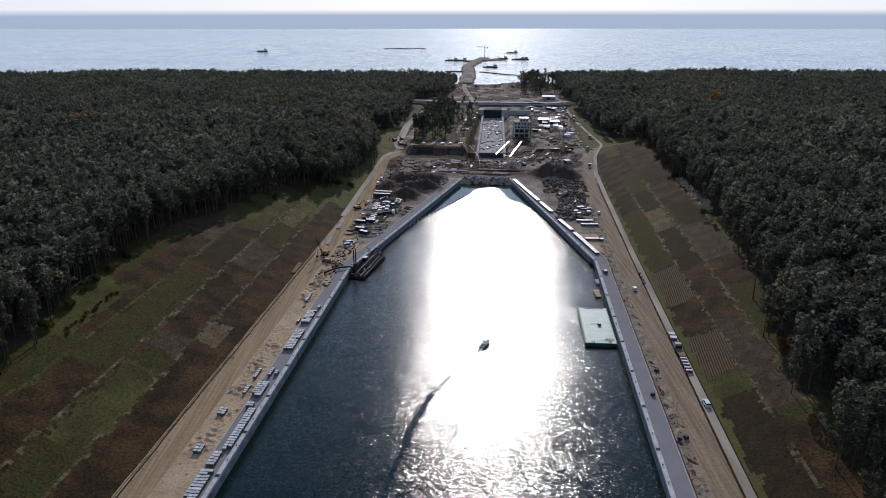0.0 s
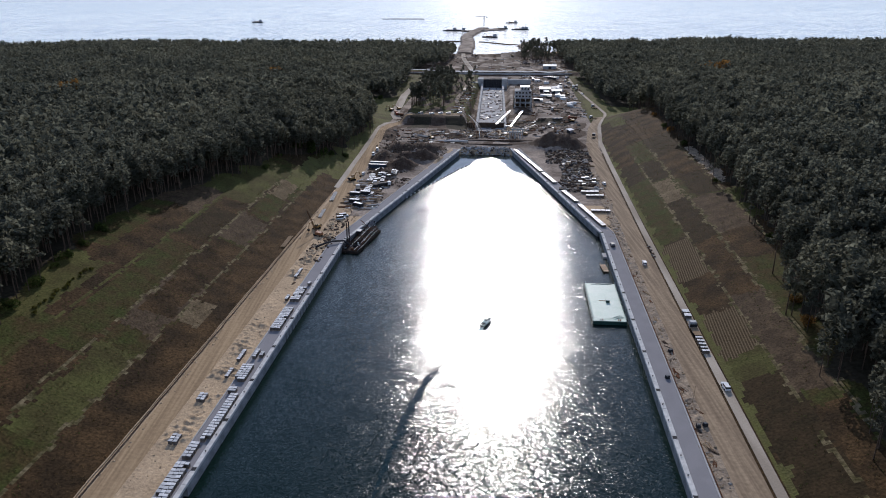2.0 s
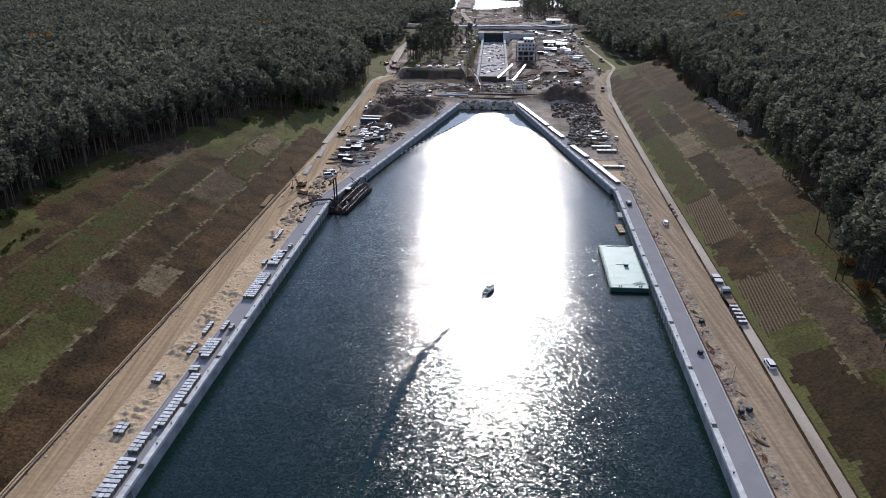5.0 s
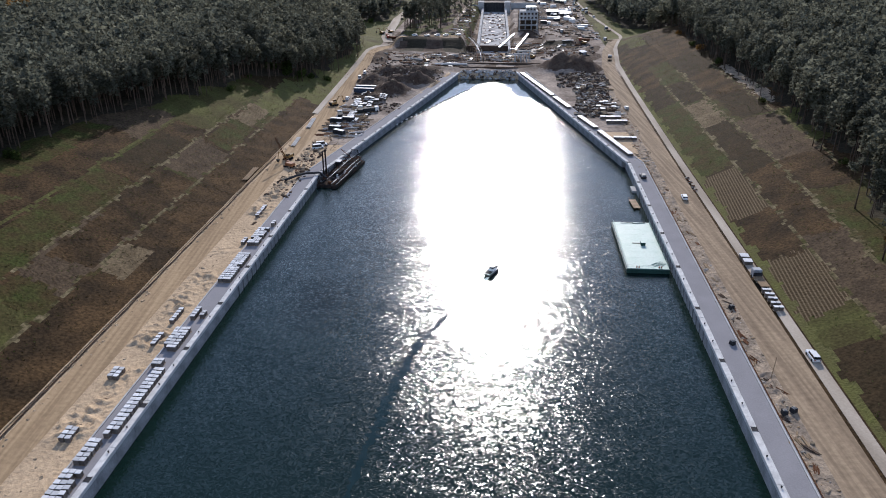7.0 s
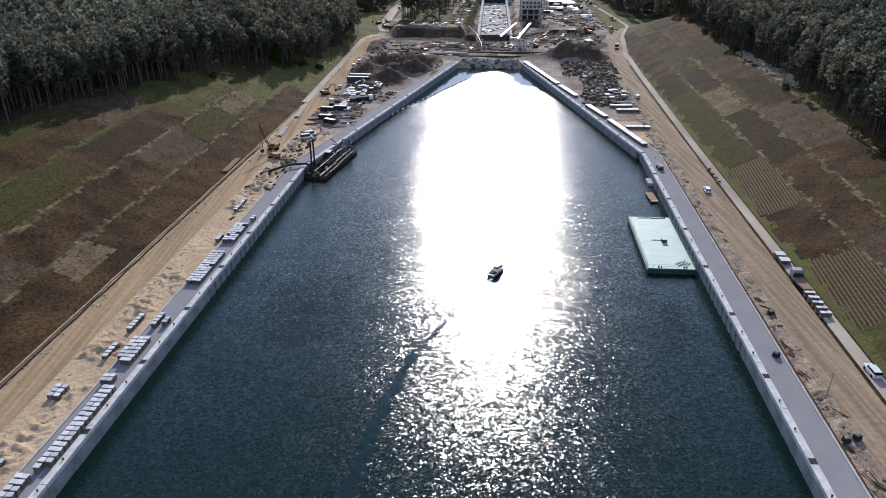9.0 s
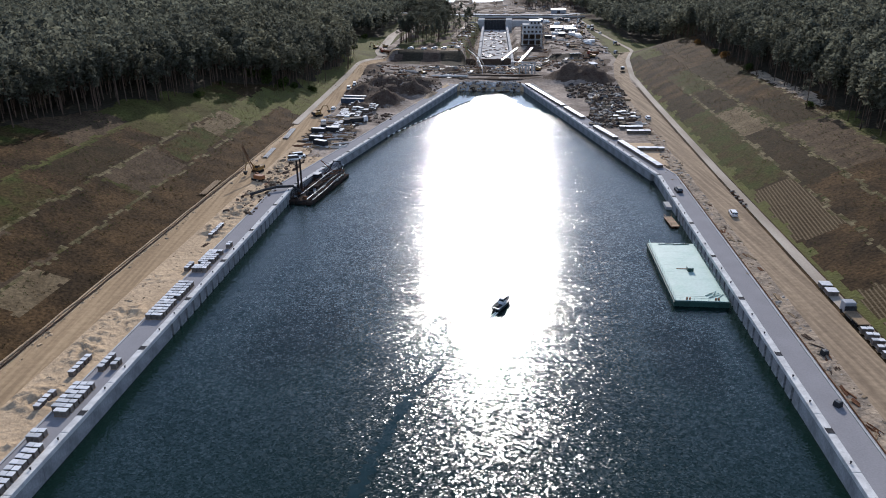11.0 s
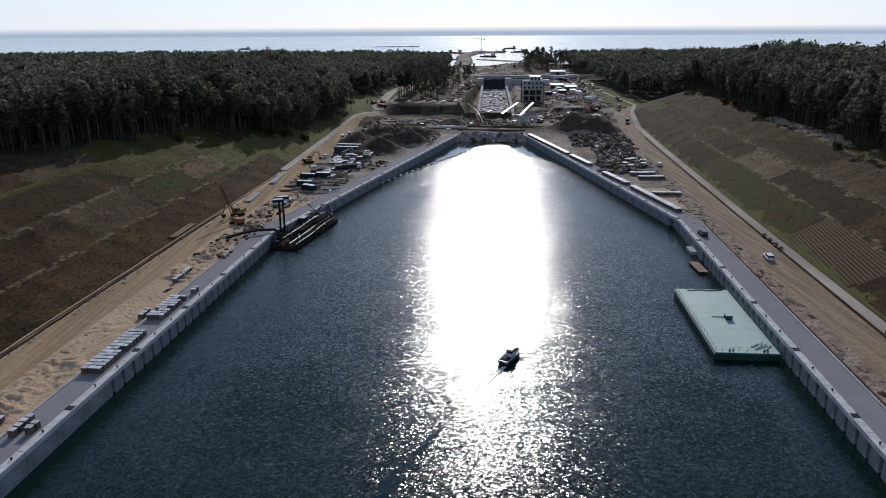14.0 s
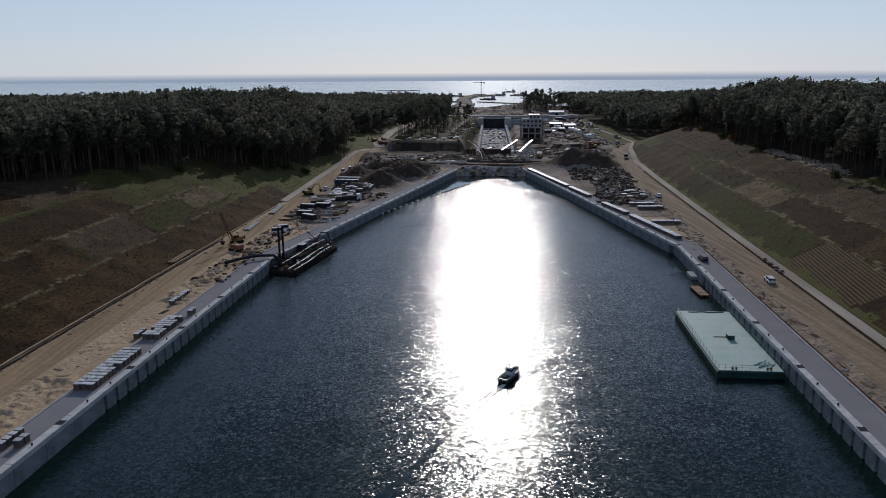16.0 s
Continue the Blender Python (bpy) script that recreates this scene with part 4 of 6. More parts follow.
# ---------------------------------------------------------------- the suction dredger with its pipes
def make_dredger():
    e = thing("suction_dredger", None, None, at(-54.6, 51, 0, -9), "dark rusty suction dredger with two spud poles", "dredger")
    for x in (-3.1, 3.1):
        part("pontoon", Mesh().box(x - 1.2, x + 1.2, -18, 16, -0.8, 0.95, 0.2), TARRED, e)
    part("pontoon", Mesh().box(-1.8, 1.8, -18, 2, -0.8, 0.9, 0.2), TARRED, e)
    part("deck", Mesh().box(-4.2, 4.2, -17.8, 2, 0.95, 1.05), TARRED, e)
    for y in (-11.2, -8.6):
        s = part("spud_pole", Mesh().tube([(-3.4, y, -2), (-3.4, y, 12.8)], 0.32, 10), TARRED, e, "tall black spud pole")
        part("spud_collar", Mesh().tube([(-3.4, y, 1), (-3.4, y, 2.4)], 0.55, 10), RUST, s)
        for x in (-4.1, -2.7):
            part("spud_guide", Mesh().tube([(x, y + 0.5, 1), (x, y + 0.5, 4.2)], 0.11, 5), TARRED, s)
    h = part("engine_house", Mesh().box(-1.7, 1.6, -7, -1.5, 1.05, 2.9, 0.15), TARRED, e, "dark engine house")
    part("roof", Mesh().box(-1.8, 1.7, -7.1, -1.4, 2.9, 3.0), TARRED, h)
    for x in (-0.8, 0.2, 1.0):
        part("exhaust", Mesh().tube([(x, -3, 2.9), (x, -3.1, 4.3)], 0.13, 6), RUST, h)
    c = part("cabin", Mesh().box(-4.0, -1.9, 2.4, 5.2, 0.95, 4.2, 0.12), TARRED, e, "dark control cabin")
    part("window", Mesh().box(-4.04, -1.86, 2.36, 5.24, 3.0, 3.8), GLASS, c)
    part("roof", Mesh().box(-4.2, -1.7, 2.2, 5.4, 4.2, 4.3), GREYP, c)
    # pipes along the deck, held by saddles
    for i, (x, z, r, paint) in enumerate(((-3.7, 1.6, 0.26, TARRED), (-2.4, 1.5, 0.2, TARRED), (2.1, 1.7, 0.14, GREYP), (2.9, 1.5, 0.2, RUST), (3.5, 1.9, 0.22, TARRED), (3.9, 1.4, 0.12, GREYP), (0.2, 3.3, 0.10, GREYP))):
        part("pipe", Mesh().tube([(x, -17, z), (x, -6, z + 0.1), (x * 0.92, 5, z + 0.5), (x * 0.85, 14.5, z + 0.2)], r, 8), paint, e)
        for y in (-13, -7.5, 7.5):
            part("pipe_saddle", Mesh().box(x - r - 0.1, x + r + 0.1, y, y + 0.2, 0.95, z + 0.1), STEEL, e)
    # the cutter's ladder between the pontoons: two lattice beams
    for x in (-1.2, 1.2):
        for z in (0, 1.3):
            part("ladder_beam", Mesh().tube([(x, -1, 2.0 + z), (x, 19.5, 0.8 + z * 0.6)], 0.15, 6), STEEL, e)
        for i in range(10):
            y = i * 2.0
            z0, z1 = 2.0 - 0.0585 * (y + 1), 3.3 - 0.084 * (y + 1)
            part("ladder_lattice", Mesh().tube([(x, y, z0 if i % 2 else z1), (x, y + 2, z1 if i % 2 else z0)], 0.08, 5), RUST if i % 3 == 0 else STEEL, e)
    for i in range(8):
        y = 1 + i * 2.3
        part("ladder_rung", Mesh().tube([(-1.2, y, 2.0 - y * 0.058), (1.2, y + 0.9, 2.0 - y * 0.058)], 0.1, 6), RUST, e)
    part("cutter", Mesh().tube([(0, 19.2, 0.9), (0, 20.4, 0.7), (0, 21.2, 0.6)], 0.95, 10, 0.3), RUST, e)
    # the gantry over the bow and its stays
    for x in (-3.4, 3.4):
        part("gantry_leg", Mesh().tube([(x, 13, 0.9), (x * 0.35, 15.6, 5.6)], 0.18, 6), STEEL, e)
        part("gantry_brace", Mesh().tube([(x, 5, 1.0), (x * 0.35, 15.6, 5.5)], 0.11, 6), STEEL, e)
        part("gantry_stay", Mesh().tube([(x * 0.35, 15.6, 5.6), (x * 0.4, -1.5, 3.0)], 0.05, 4), TARRED, e)
    part("gantry_head", Mesh().tube([(-1.5, 15.6, 5.6), (1.5, 15.6, 5.6)], 0.2, 6), STEEL, e)
    # a frame over the middle of the deck
    for y in (-15.5, -12.5, 1.5, 6.5, 10.5):
        for x in (-4.0, 4.0):
            part("frame_post", Mesh().tube([(x, y, 0.95), (x, y, 3.6)], 0.11, 5), STEEL, e)
        part("frame_beam", Mesh().tube([(-4.0, y, 3.6), (4.0, y, 3.6)], 0.12, 5), RUST if y > 5 else STEEL, e)
    for x in (-4.0, 4.0):
        part("frame_beam", Mesh().tube([(x, -15.5, 3.6), (x, 10.5, 3.6)], 0.1, 5), STEEL, e)
        for a, b in ((-15.5, -12.5), (1.5, 6.5), (6.5, 10.5)):
            part("frame_brace", Mesh().tube([(x, a, 1.0), (x, b, 3.6)], 0.07, 4), STEEL, e)
    part("jib", Mesh().tube([(2.6, 11, 1.2), (-5.5, 13.5, 6.2)], 0.17, 6), RUST, e, "rusty jib")
    part("jib_stay", Mesh().tube([(2.6, 11, 4.6), (-5.5, 13.5, 6.2)], 0.05, 4), STEEL, e)
    part("jib_post", Mesh().tube([(2.6, 11, 0.9), (2.6, 11, 4.7)], 0.16, 6), STEEL, e)
    rl = random.Random(21)
    for x in (-2.9, 2.9, 0.4):
        for y in (-15, -10.5, -1, 4, 9, 12.5):
            if abs(x) > 1 or y < 0:
                w = part("winch", Mesh().tube([(x - 0.6, y, 1.5), (x + 0.6, y, 1.5)], rl.uniform(0.3, 0.5), 8), rl.choice([STEEL, RUST, GREYP]), e)
                part("winch_bed", Mesh().box(x - 0.7, x + 0.7, y - 0.5, y + 0.5, 0.95, 1.2), TARRED, w)
    for i in range(18):
        x, y = rl.uniform(-3.6, 3.6), rl.uniform(-17, 14)
        x = x if y < 2 else math.copysign(3.1, x)
        part("deck_box", Mesh().box(-rl.uniform(0.3, 0.6), 0.45, -0.45, rl.uniform(0.3, 0.9), 0, rl.uniform(0.4, 1.3), 0.05), rl.choice([STEEL, RUST, GREYP, WHITE]), e, m=pose(x, y, 0.98, 0, 0, rl.uniform(0, 90)))
    for x in (-4.25, 4.25):
        for i in range(11):
            part("rail_post", Mesh().tube([(x, -17.5 + i * 3.2, 0.95), (x, -17.5 + i * 3.2, 2.05)], 0.05, 5), STEEL, e)
        for z in (1.5, 2.05):
            part("rail", Mesh().tube([(x, -17.5, z), (x, 14.5, z)], 0.04, 5), STEEL, e)


make_dredger()

m = Mesh()
m.tube([(-58, 38, 2.6), (-61, 38.5, 4.6), (-66, 36, 5.0), (-69, 33, 4.9), (-72, 28, 4.8)], 0.45, 10)
thing("discharge_pipe", m, STEEL, PLAN, "dark discharge pipe laid across the quay", "pipe", flat=False)


def make_boom():
    e = thing("floating_pipeline", None, None, PLAN, "floating pipeline curving over the basin", "pipeline")
    line = [(-52, 71), (-53.5, 82), (-48.6, 111.6), (-39.1, 139.9), (-27.4, 170.9), (-15.8, 200.8), (-9.7, 213.8)]
    m = Mesh()
    m.tube([(x, y, 0.15) for x, y in line], 0.15, 8)
    part("hose", m, STEEL, e, flat=False)
    fl = Mesh().tube([(0, -0.9, 0.25), (0, 0.9, 0.25)], 0.32, 8).data("float", WHITE, False)
    s = 4.0
    while s < 150:
        p, d = point_on(line, s)
        part("float", fl, None, e, "pale float", m=Matrix.Translation((p.x, p.y, 0)) @ Matrix.Rotation(math.atan2(-d.x, d.y), 4, "Z"))
        s += 5.5


make_boom()


# ---------------------------------------------------------------- the work boat
def make_boat():
    e = thing("work_boat", None, None, at(10.2, -36, 0, -26) @ Matrix.Scale(0.72, 4), "small dark work boat under way in the glitter", "boat")
    prof = [(-1.45, -5), (1.45, -5), (1.6, -1), (1.5, 2), (0.9, 4.2), (0, 5.4), (-0.9, 4.2), (-1.5, 2), (-1.6, -1)]
    part("hull", Mesh().prism(prof, 1.05, -0.5, taper=0.8), STEEL, e, "dark steel hull")
    m = Mesh()
    n = len(prof)
    inner = [(x * 0.86, y * 0.94) for x, y in prof]
    pts = [(x, y, 1.05) for x, y in prof] + [(x, y, 1.45) for x, y in prof] + [(x, y, 1.45) for x, y in inner] + [(x, y, 1.0) for x, y in inner]
    m.add(pts, [(i + n * k, (i + 1) % n + n * k, (i + 1) % n + n * (k + 1), i + n * (k + 1)) for k in range(3) for i in range(n)] + [tuple(range(3 * n, 4 * n))])
    part("bulwark", m, GREYP, e)
    c = part("wheelhouse", Mesh().prism([(-1.0, -1), (1.0, -1), (0.9, 1.6), (-0.9, 1.6)], 1.0, 3.1, taper=0.88), WHITE, e, "pale wheelhouse")
    part("window_band", Mesh().prism([(-0.97, -0.98), (0.97, -0.98), (0.88, 1.58), (-0.88, 1.58)], 2.15, 2.75, taper=0.97), GLASS, c)
    part("roof", Mesh().box(-1.0, 1.0, -1.0, 1.6, 3.1, 3.2, 0.03), GREYP, c)
    part("mast", Mesh().tube([(0, -0.2, 3.2), (0, -0.4, 5.2)], 0.06, 6), STEEL, e)
    part("engine_box", Mesh().box(-0.7, 0.7, -3.8, -2.2, 1.0, 1.7, 0.08), STEEL, e)
    part("outboard", Mesh().box(-0.25, 0.25, -5.5, -4.9, 0.3, 1.7, 0.08), BLACKP, e)
    for s in (-1, 1):
        part("rail", Mesh().tube([(s * 1.5, -4.5, 1.45), (s * 1.5, 2, 2.0), (s * 0.5, 5.0, 2.1)], 0.04, 5), GREYP, e)


make_boat()


def water_patch(name, left, right, label, material=CALM):
    """A smooth slick between two ragged edges, a hair above the rippled water."""
    n = len(left)
    m = Mesh()
    m.add([(*p, 0.012) for p in left] + [(*p, 0.012) for p in right], [(i, n + i, n + i + 1, i + 1) for i in range(n - 1)])
    thing(name, m, material, PLAN, label, "water", kind="structure")


def make_wake():
    rr = random.Random(6)
    line = [(8.5, -44), (0, -60), (-7, -76), (-10.5, -94), (-13, -115), (-16, -150), (-19, -200)]
    le, ri = [], []
    for s in np.arange(14, 105, 0.6):
        p, d = point_on(line, s)
        n = Vector((d.y, -d.x))
        w = min(0.25 + (s - 14) * 0.045, 1.5) * min(1, (105 - s) / 30)
        le.append(tuple(p - n * w * rr.uniform(0.1, 1.3)))
        ri.append(tuple(p + n * w * rr.uniform(0.1, 1.3)))
    water_patch("water_wake", ri, le, "smooth dark slick of an old boat wake", WAKE)


make_wake()
rf = random.Random(16)
for off, ln in ((-0.5, 13), (0.45, 16)):
    sv = np.arange(0, ln, 0.5)
    mid = [(9.1 - 0.45 * t + off * (0.5 + 0.1 * t), -39.4 - 0.89 * t) for t in sv]
    w = [0.22 * (1 - t / ln) * rf.uniform(0.3, 1.6) for t in sv]
    water_patch("water_foam", [(p[0] + k, p[1]) for p, k in zip(mid, w)], [(p[0] - k, p[1]) for p, k in zip(mid, w)], "thin line of white foam behind the boat", FOAM)
rq = random.Random(2)
sv = np.arange(80, 246, 1.5)
inner = np.interp(sv, [80, 111.6, 139.9, 170.9, 200.8, 213.8, 228, 234, 246], [-53.2, -48.6, -39.1, -27.4, -15.8, -10.5, -7, 0, 14])
water_patch("water_calm_west", [(float(quay_l(y)) - 0.5, y) for y in sv], [(float(max(x, quay_l(y))) + rq.uniform(0, 0.7), y) for x, y in zip(inner, sv)], "calm blue-grey water inside the floating pipeline")
sv = np.arange(168, 247, 1.5)
inner = np.interp(sv, [168, 190, 200, 212, 222, 234, 240, 247], [38, 27, 19, 15, 13, 9, 4, 3])
water_patch("water_calm_east", [(x + 1.5 * math.sin(y * 0.5) + rq.uniform(-0.8, 0.8), y) for x, y in zip(inner, sv)], [(float(quay_r(y)) + 0.5, y) for y in sv], "calm blue-grey water under the quay")


# ---------------------------------------------------------------- vehicles
def make_car(name, paint, label, van=False, category="car"):
    e = thing(name, None, None, at(-65, -540, 3.7), label, category)
    ln, wd = (5.2, 1.95) if van else (4.5, 1.82)
    x, y = wd / 2, ln / 2
    top = 2.1 if van else 1.55
    b = part("body", Mesh().box(-x, x, -y, y, 0.32, 1.0, 0.12), paint, e)
    cab = [(-x + 0.1, -y + 0.1), (x - 0.1, -y + 0.1), (x - 0.1, y - (0.9 if van else 1.25)), (-x + 0.1, y - (0.9 if van else 1.25))]
    part("window_band", Mesh().prism(cab, 0.98, top - 0.05, taper=0.88), GLASS, e, "dark glass")
    sh = [(px * 0.9, py * 0.88 - 0.05) for px, py in cab]
    part("roof", Mesh().prism(sh, top - 0.12, top, taper=0.96), paint, e)
    wh = Mesh().tube([(-0.12, 0, 0), (0.12, 0, 0)], 0.34, 10).data("wheel", RUBBER)
    for sx in (-x + 0.05, x - 0.05):
        for sy in (-y + 0.85, y - 0.9):
            part("wheel", wh, None, e, m=Matrix.Translation((sx, sy, 0.34)))
    for sx in (-x + 0.3, x - 0.3):
        part("headlight", Mesh().box(sx - 0.16, sx + 0.16, y - 0.03, y + 0.015, 0.68, 0.84), WHITE, b)
        part("tail_light", Mesh().box(sx - 0.12, sx + 0.12, -y - 0.015, -y + 0.03, 0.7, 0.9), REDP, b)
    return e


def make_truck(name, cab_paint, box_mat, label, flatbed=False):
    e = thing(name, None, None, at(-65, -545, 3.7), label, "truck")
    c = part("cab", Mesh().box(-1.2, 1.2, 2.0, 4.0, 0.6, 2.9, 0.15), cab_paint, e)
    part("windscreen", Mesh().box(-1.05, 1.05, 3.97, 4.03, 1.8, 2.6), GLASS, c)
    part("chassis", Mesh().box(-0.5, 0.5, -4.2, 3.8, 0.55, 0.85), STEEL, e)
    if flatbed:
        part("bed", Mesh().box(-1.25, 1.25, -4.3, 1.8, 0.95, 1.15), WOOD, e)
        part("headboard", Mesh().box(-1.25, 1.25, 1.7, 1.8, 1.15, 2.2), STEEL, e)
    else:
        part("tipper_body", Mesh().prism([(-1.25, -4.3), (1.25, -4.3), (1.25, 1.8), (-1.25, 1.8)], 0.95, 2.4, taper=1.05), box_mat, e)
    wh = Mesh().tube([(-0.16, 0, 0), (0.16, 0, 0)], 0.5, 10).data("wheel", RUBBER)
    for sx in (-1.05, 1.05):
        for sy in (3.0, -2.0, -3.3):
            part("wheel", wh, None, e, m=Matrix.Translation((sx, sy, 0.5)))
    return e


def make_excavator(name, paint, label):
    e = thing(name, None, None, at(-65, -550, 3.7), label, "excavator")
    for sx in (-1.15, 1.15):
        t = part("track", Mesh().box(sx - 0.3, sx + 0.3, -2.0, 2.0, 0, 0.85, 0.2), RUBBER, e)
    b = part("upper_body", Mesh().box(-1.3, 1.3, -2.4, 1.3, 1.0, 2.2, 0.15), paint, e)
    part("cab", Mesh().box(-1.25, -0.3, 0.1, 1.7, 1.1, 3.0, 0.1), paint, b)
    part("cab_window", Mesh().box(-1.28, -0.27, 0.2, 1.73, 2.0, 2.8), GLASS, b)
    part("counterweight", Mesh().box(-1.3, 1.3, -2.9, -2.3, 1.0, 2.1, 0.15), STEEL, b)
    part("boom", Mesh().tube([(0.3, 0.8, 1.6), (0.3, 3.2, 4.6), (0.3, 5.6, 4.4)], 0.3, 6, 0.22), paint, e)
    part("stick", Mesh().tube([(0.3, 5.3, 4.8), (0.3, 6.4, 1.8)], 0.22, 6, 0.16), paint, e)
    part("bucket", Mesh().prism([(-0.3, 5.7), (0.9, 5.7), (0.9, 6.9), (-0.3, 6.9)], 1.9, 0.7, taper=0.5), STEEL, e)
    return e


def make_crane(name, label):
    e = thing(name, None, None, at(-65, -555, 3.7), label, "crane")
    for sx in (-1.5, 1.5):
        part("track", Mesh().box(sx - 0.45, sx + 0.45, -2.8, 2.8, 0, 1.1, 0.3), RUBBER, e)
    part("upper_body", Mesh().box(-1.5, 1.5, -3.6, 1.6, 1.2, 2.9, 0.2), ORANGE, e)
    part("cab", Mesh().box(0.5, 1.6, 0.8, 2.3, 1.3, 3.3, 0.1), ORANGE, e)
    for sx in (-0.6, 0.6):
        for sz in (0, 0.9):
            part("chord", Mesh().tube([(sx, 1.2, 2.2 + sz * 0.3), (sx * 0.6, 8.5, 15 + sz)], 0.09, 5), RUST, e)
    for i in range(12):
        t0, t1 = i / 12, (i + 1) / 12
        s = 1 if i % 2 else -1
        f = lambda t, k: (k * 0.6 * (1 - 0.4 * t), 1.2 + 7.3 * t, 2.2 + 12.8 * t)
        part("lattice", Mesh().tube([f(t0, s), f(t1, -s)], 0.05, 4), RUST, e)
    part("hook_line", Mesh().tube([(0, 8.6, 15.4), (0, 8.7, 6)], 0.04, 4), STEEL, e)
    part("pendant", Mesh().tube([(0, -2.5, 3.0), (0, 8.4, 15.5)], 0.05, 4), STEEL, e)
    return e


SUV = make_car("car", WHITE, "white estate car on the dirt road", False)
SUV.matrix_basis = at(78.2, 20, gz(78.2, 20) + 0.1, -3)
DARKCAR = make_car("car", BLACKP, "dark car parked on the quay pavement", False)
DARKCAR.matrix_basis = at(67.4, 44, 3.68, 4)
SILVER = make_car("car", WHITE, "white van parked beside the site", True)
SILVER.matrix_basis = at(-70.6, 74, gz(-70.6, 74) + 0.05, -62)
for u, v, t in ((-70, 78, -62), (-78, 211, 5), (-79.4, 234, 10)):
    copy_thing(SILVER, at(u, v, gz(u, v) + 0.15, t))
for u, v, t in ((76.3, 153, 4), (-76.5, 166, 2), (85.0, -84, 3), (-52, 358, 80), (-44, 358.5, 84), (-37, 358, 86), (-62, 359, 82), (-27, 358, 80), (96, 520, 10)):
    copy_thing(SUV, at(u, v, gz(u, v) + 0.2, t))
TRUCK = make_truck("tipper_truck", WHITE, STEEL, "white tipper truck parked on the building site")
TRUCK.matrix_basis = at(-64, 140, gz(-64, 140), 12)
rv = random.Random(12)
for u, v, t in ((-72.5, 129, 14), (-58.5, 141, -64)):
    copy_thing(TRUCK, at(u, v, gz(u, v), t))
FLATBED = make_truck("flatbed_truck", GREYP, GREYP, "grey flatbed truck standing on the slab road", True)
FLATBED.matrix_basis = at(84.4, -46.5, gz(84.4, -46) + 0.18, 3)
for u, v, t in ((84.2, 292, -8), (99, 430, 20), (88, 600, 5), (60, 400, 70), (92, 365, 60)):
    copy_thing(FLATBED, at(u, v, gz(u, v) + 0.2, t))
DIGGER = make_excavator("excavator", YELLOW, "yellow tracked excavator working on the sand")
DIGGER.matrix_basis = at(-80.5, 150.5, gz(-80.5, 150.5) + 0.1, -40)
for u, v, t in ((-43.9, 281, 30), (-79, 56, 160), (72, 360, 90), (30, 300, 140), (-96, 402, 60), (-90, 410, 100), (80, 520, 20), (-40, 940, 40), (20, 930, 140)):
    copy_thing(DIGGER, at(u, v, gz(u, v), t))
CRANE = make_crane("crawler_crane", "orange crawler crane with a lattice boom")
CRANE.matrix_basis = at(-75.8, 46.5, gz(-75.8, 46.5), 60) @ Matrix.Scale(0.75, 4)


# ---------------------------------------------------------------- loose sand beside the quays
def sand_strip(name, us, v0, v1, step, amp, seed, label, lift, material):
    u, v = np.meshgrid(np.asarray(us), np.arange(v0, v1, step), indexing="ij")
    z = height(u, v) + lift
    mid = (u - us[0]) / (us[-1] - us[0])
    env = np.sin(np.pi * np.clip(mid, 0, 1)) ** 0.7
    b = np.maximum(0, 0.55 - np.abs(waves(u, v, 4.2, seed)) * 0.9 + waves(u, v, 1.9, seed + 1) * 0.3 + waves(u, v * 0.3, 9, seed + 2) * 0.35)
    b = b * smooth(waves(u * 0.6, v, 19, seed + 5), -0.5, 0.5)
    ob = new(name, sheet(name, wpts(u, v, z + env * amp * b), grid_quads(len(us), u.shape[1]), [material]))
    return tagged(ob, label, "sand", kind="structure")


sand_strip("ground_sand_west", np.arange(-77.0, -67.3, 0.45), -260, 100, 0.5, 1.3, 41, "heaped loose pale sand beside the quay", 0.12, SAND)
sand_strip("ground_sand_east", np.arange(70.9, 75.4, 0.45), -260, 230, 0.5, 0.8, 45, "heaped loose sand and debris beside the quay", 0.12, SANDY)


def rubble(name, places, low, high, mats, label, seed, flat=0.6):
    """Broken lumps lying on the ground; places: (u, v, half u, half v, count)."""
    m, rr = Mesh(), random.Random(seed)
    spots = []
    for u, v, a, b, n in places:
        spots += [(u + rr.uniform(-a, a), v + rr.uniform(-b, b)) for _ in range(n)]
    hs = height(np.array([p[0] for p in spots]), np.array([p[1] for p in spots]))
    for (u, v), h in zip(spots, hs):
        s = low + (high - low) * rr.random() ** 3
        t, k = rr.uniform(0, 3.14), rr.uniform(0.5, 1.6)
        c, sn = math.cos(t), math.sin(t)
        pts = []
        for x, y, z in ((-1, -1, -0.3), (1, -1, -0.3), (1, 1, -0.3), (-1, 1, -0.3), (-0.6, -0.6, 1), (0.6, -0.7, 0.8), (0.7, 0.5, 1), (-0.5, 0.7, 0.7)):
            x, y, z = (x + rr.uniform(-0.3, 0.3)) * s * k, (y + rr.uniform(-0.3, 0.3)) * s, (z + rr.uniform(-0.25, 0.25)) * s * flat
            pts.append((u + x * c - y * sn, v + x * sn + y * c, h + z + 0.1))
        m.add(pts, [(4, 5, 6, 7), (0, 1, 5, 4), (1, 2, 6, 5), (2, 3, 7, 6), (3, 0, 4, 7)], rr.randrange(len(mats)))
    return thing(name, m, mats, PLAN, label, "rubble", kind="stuff")


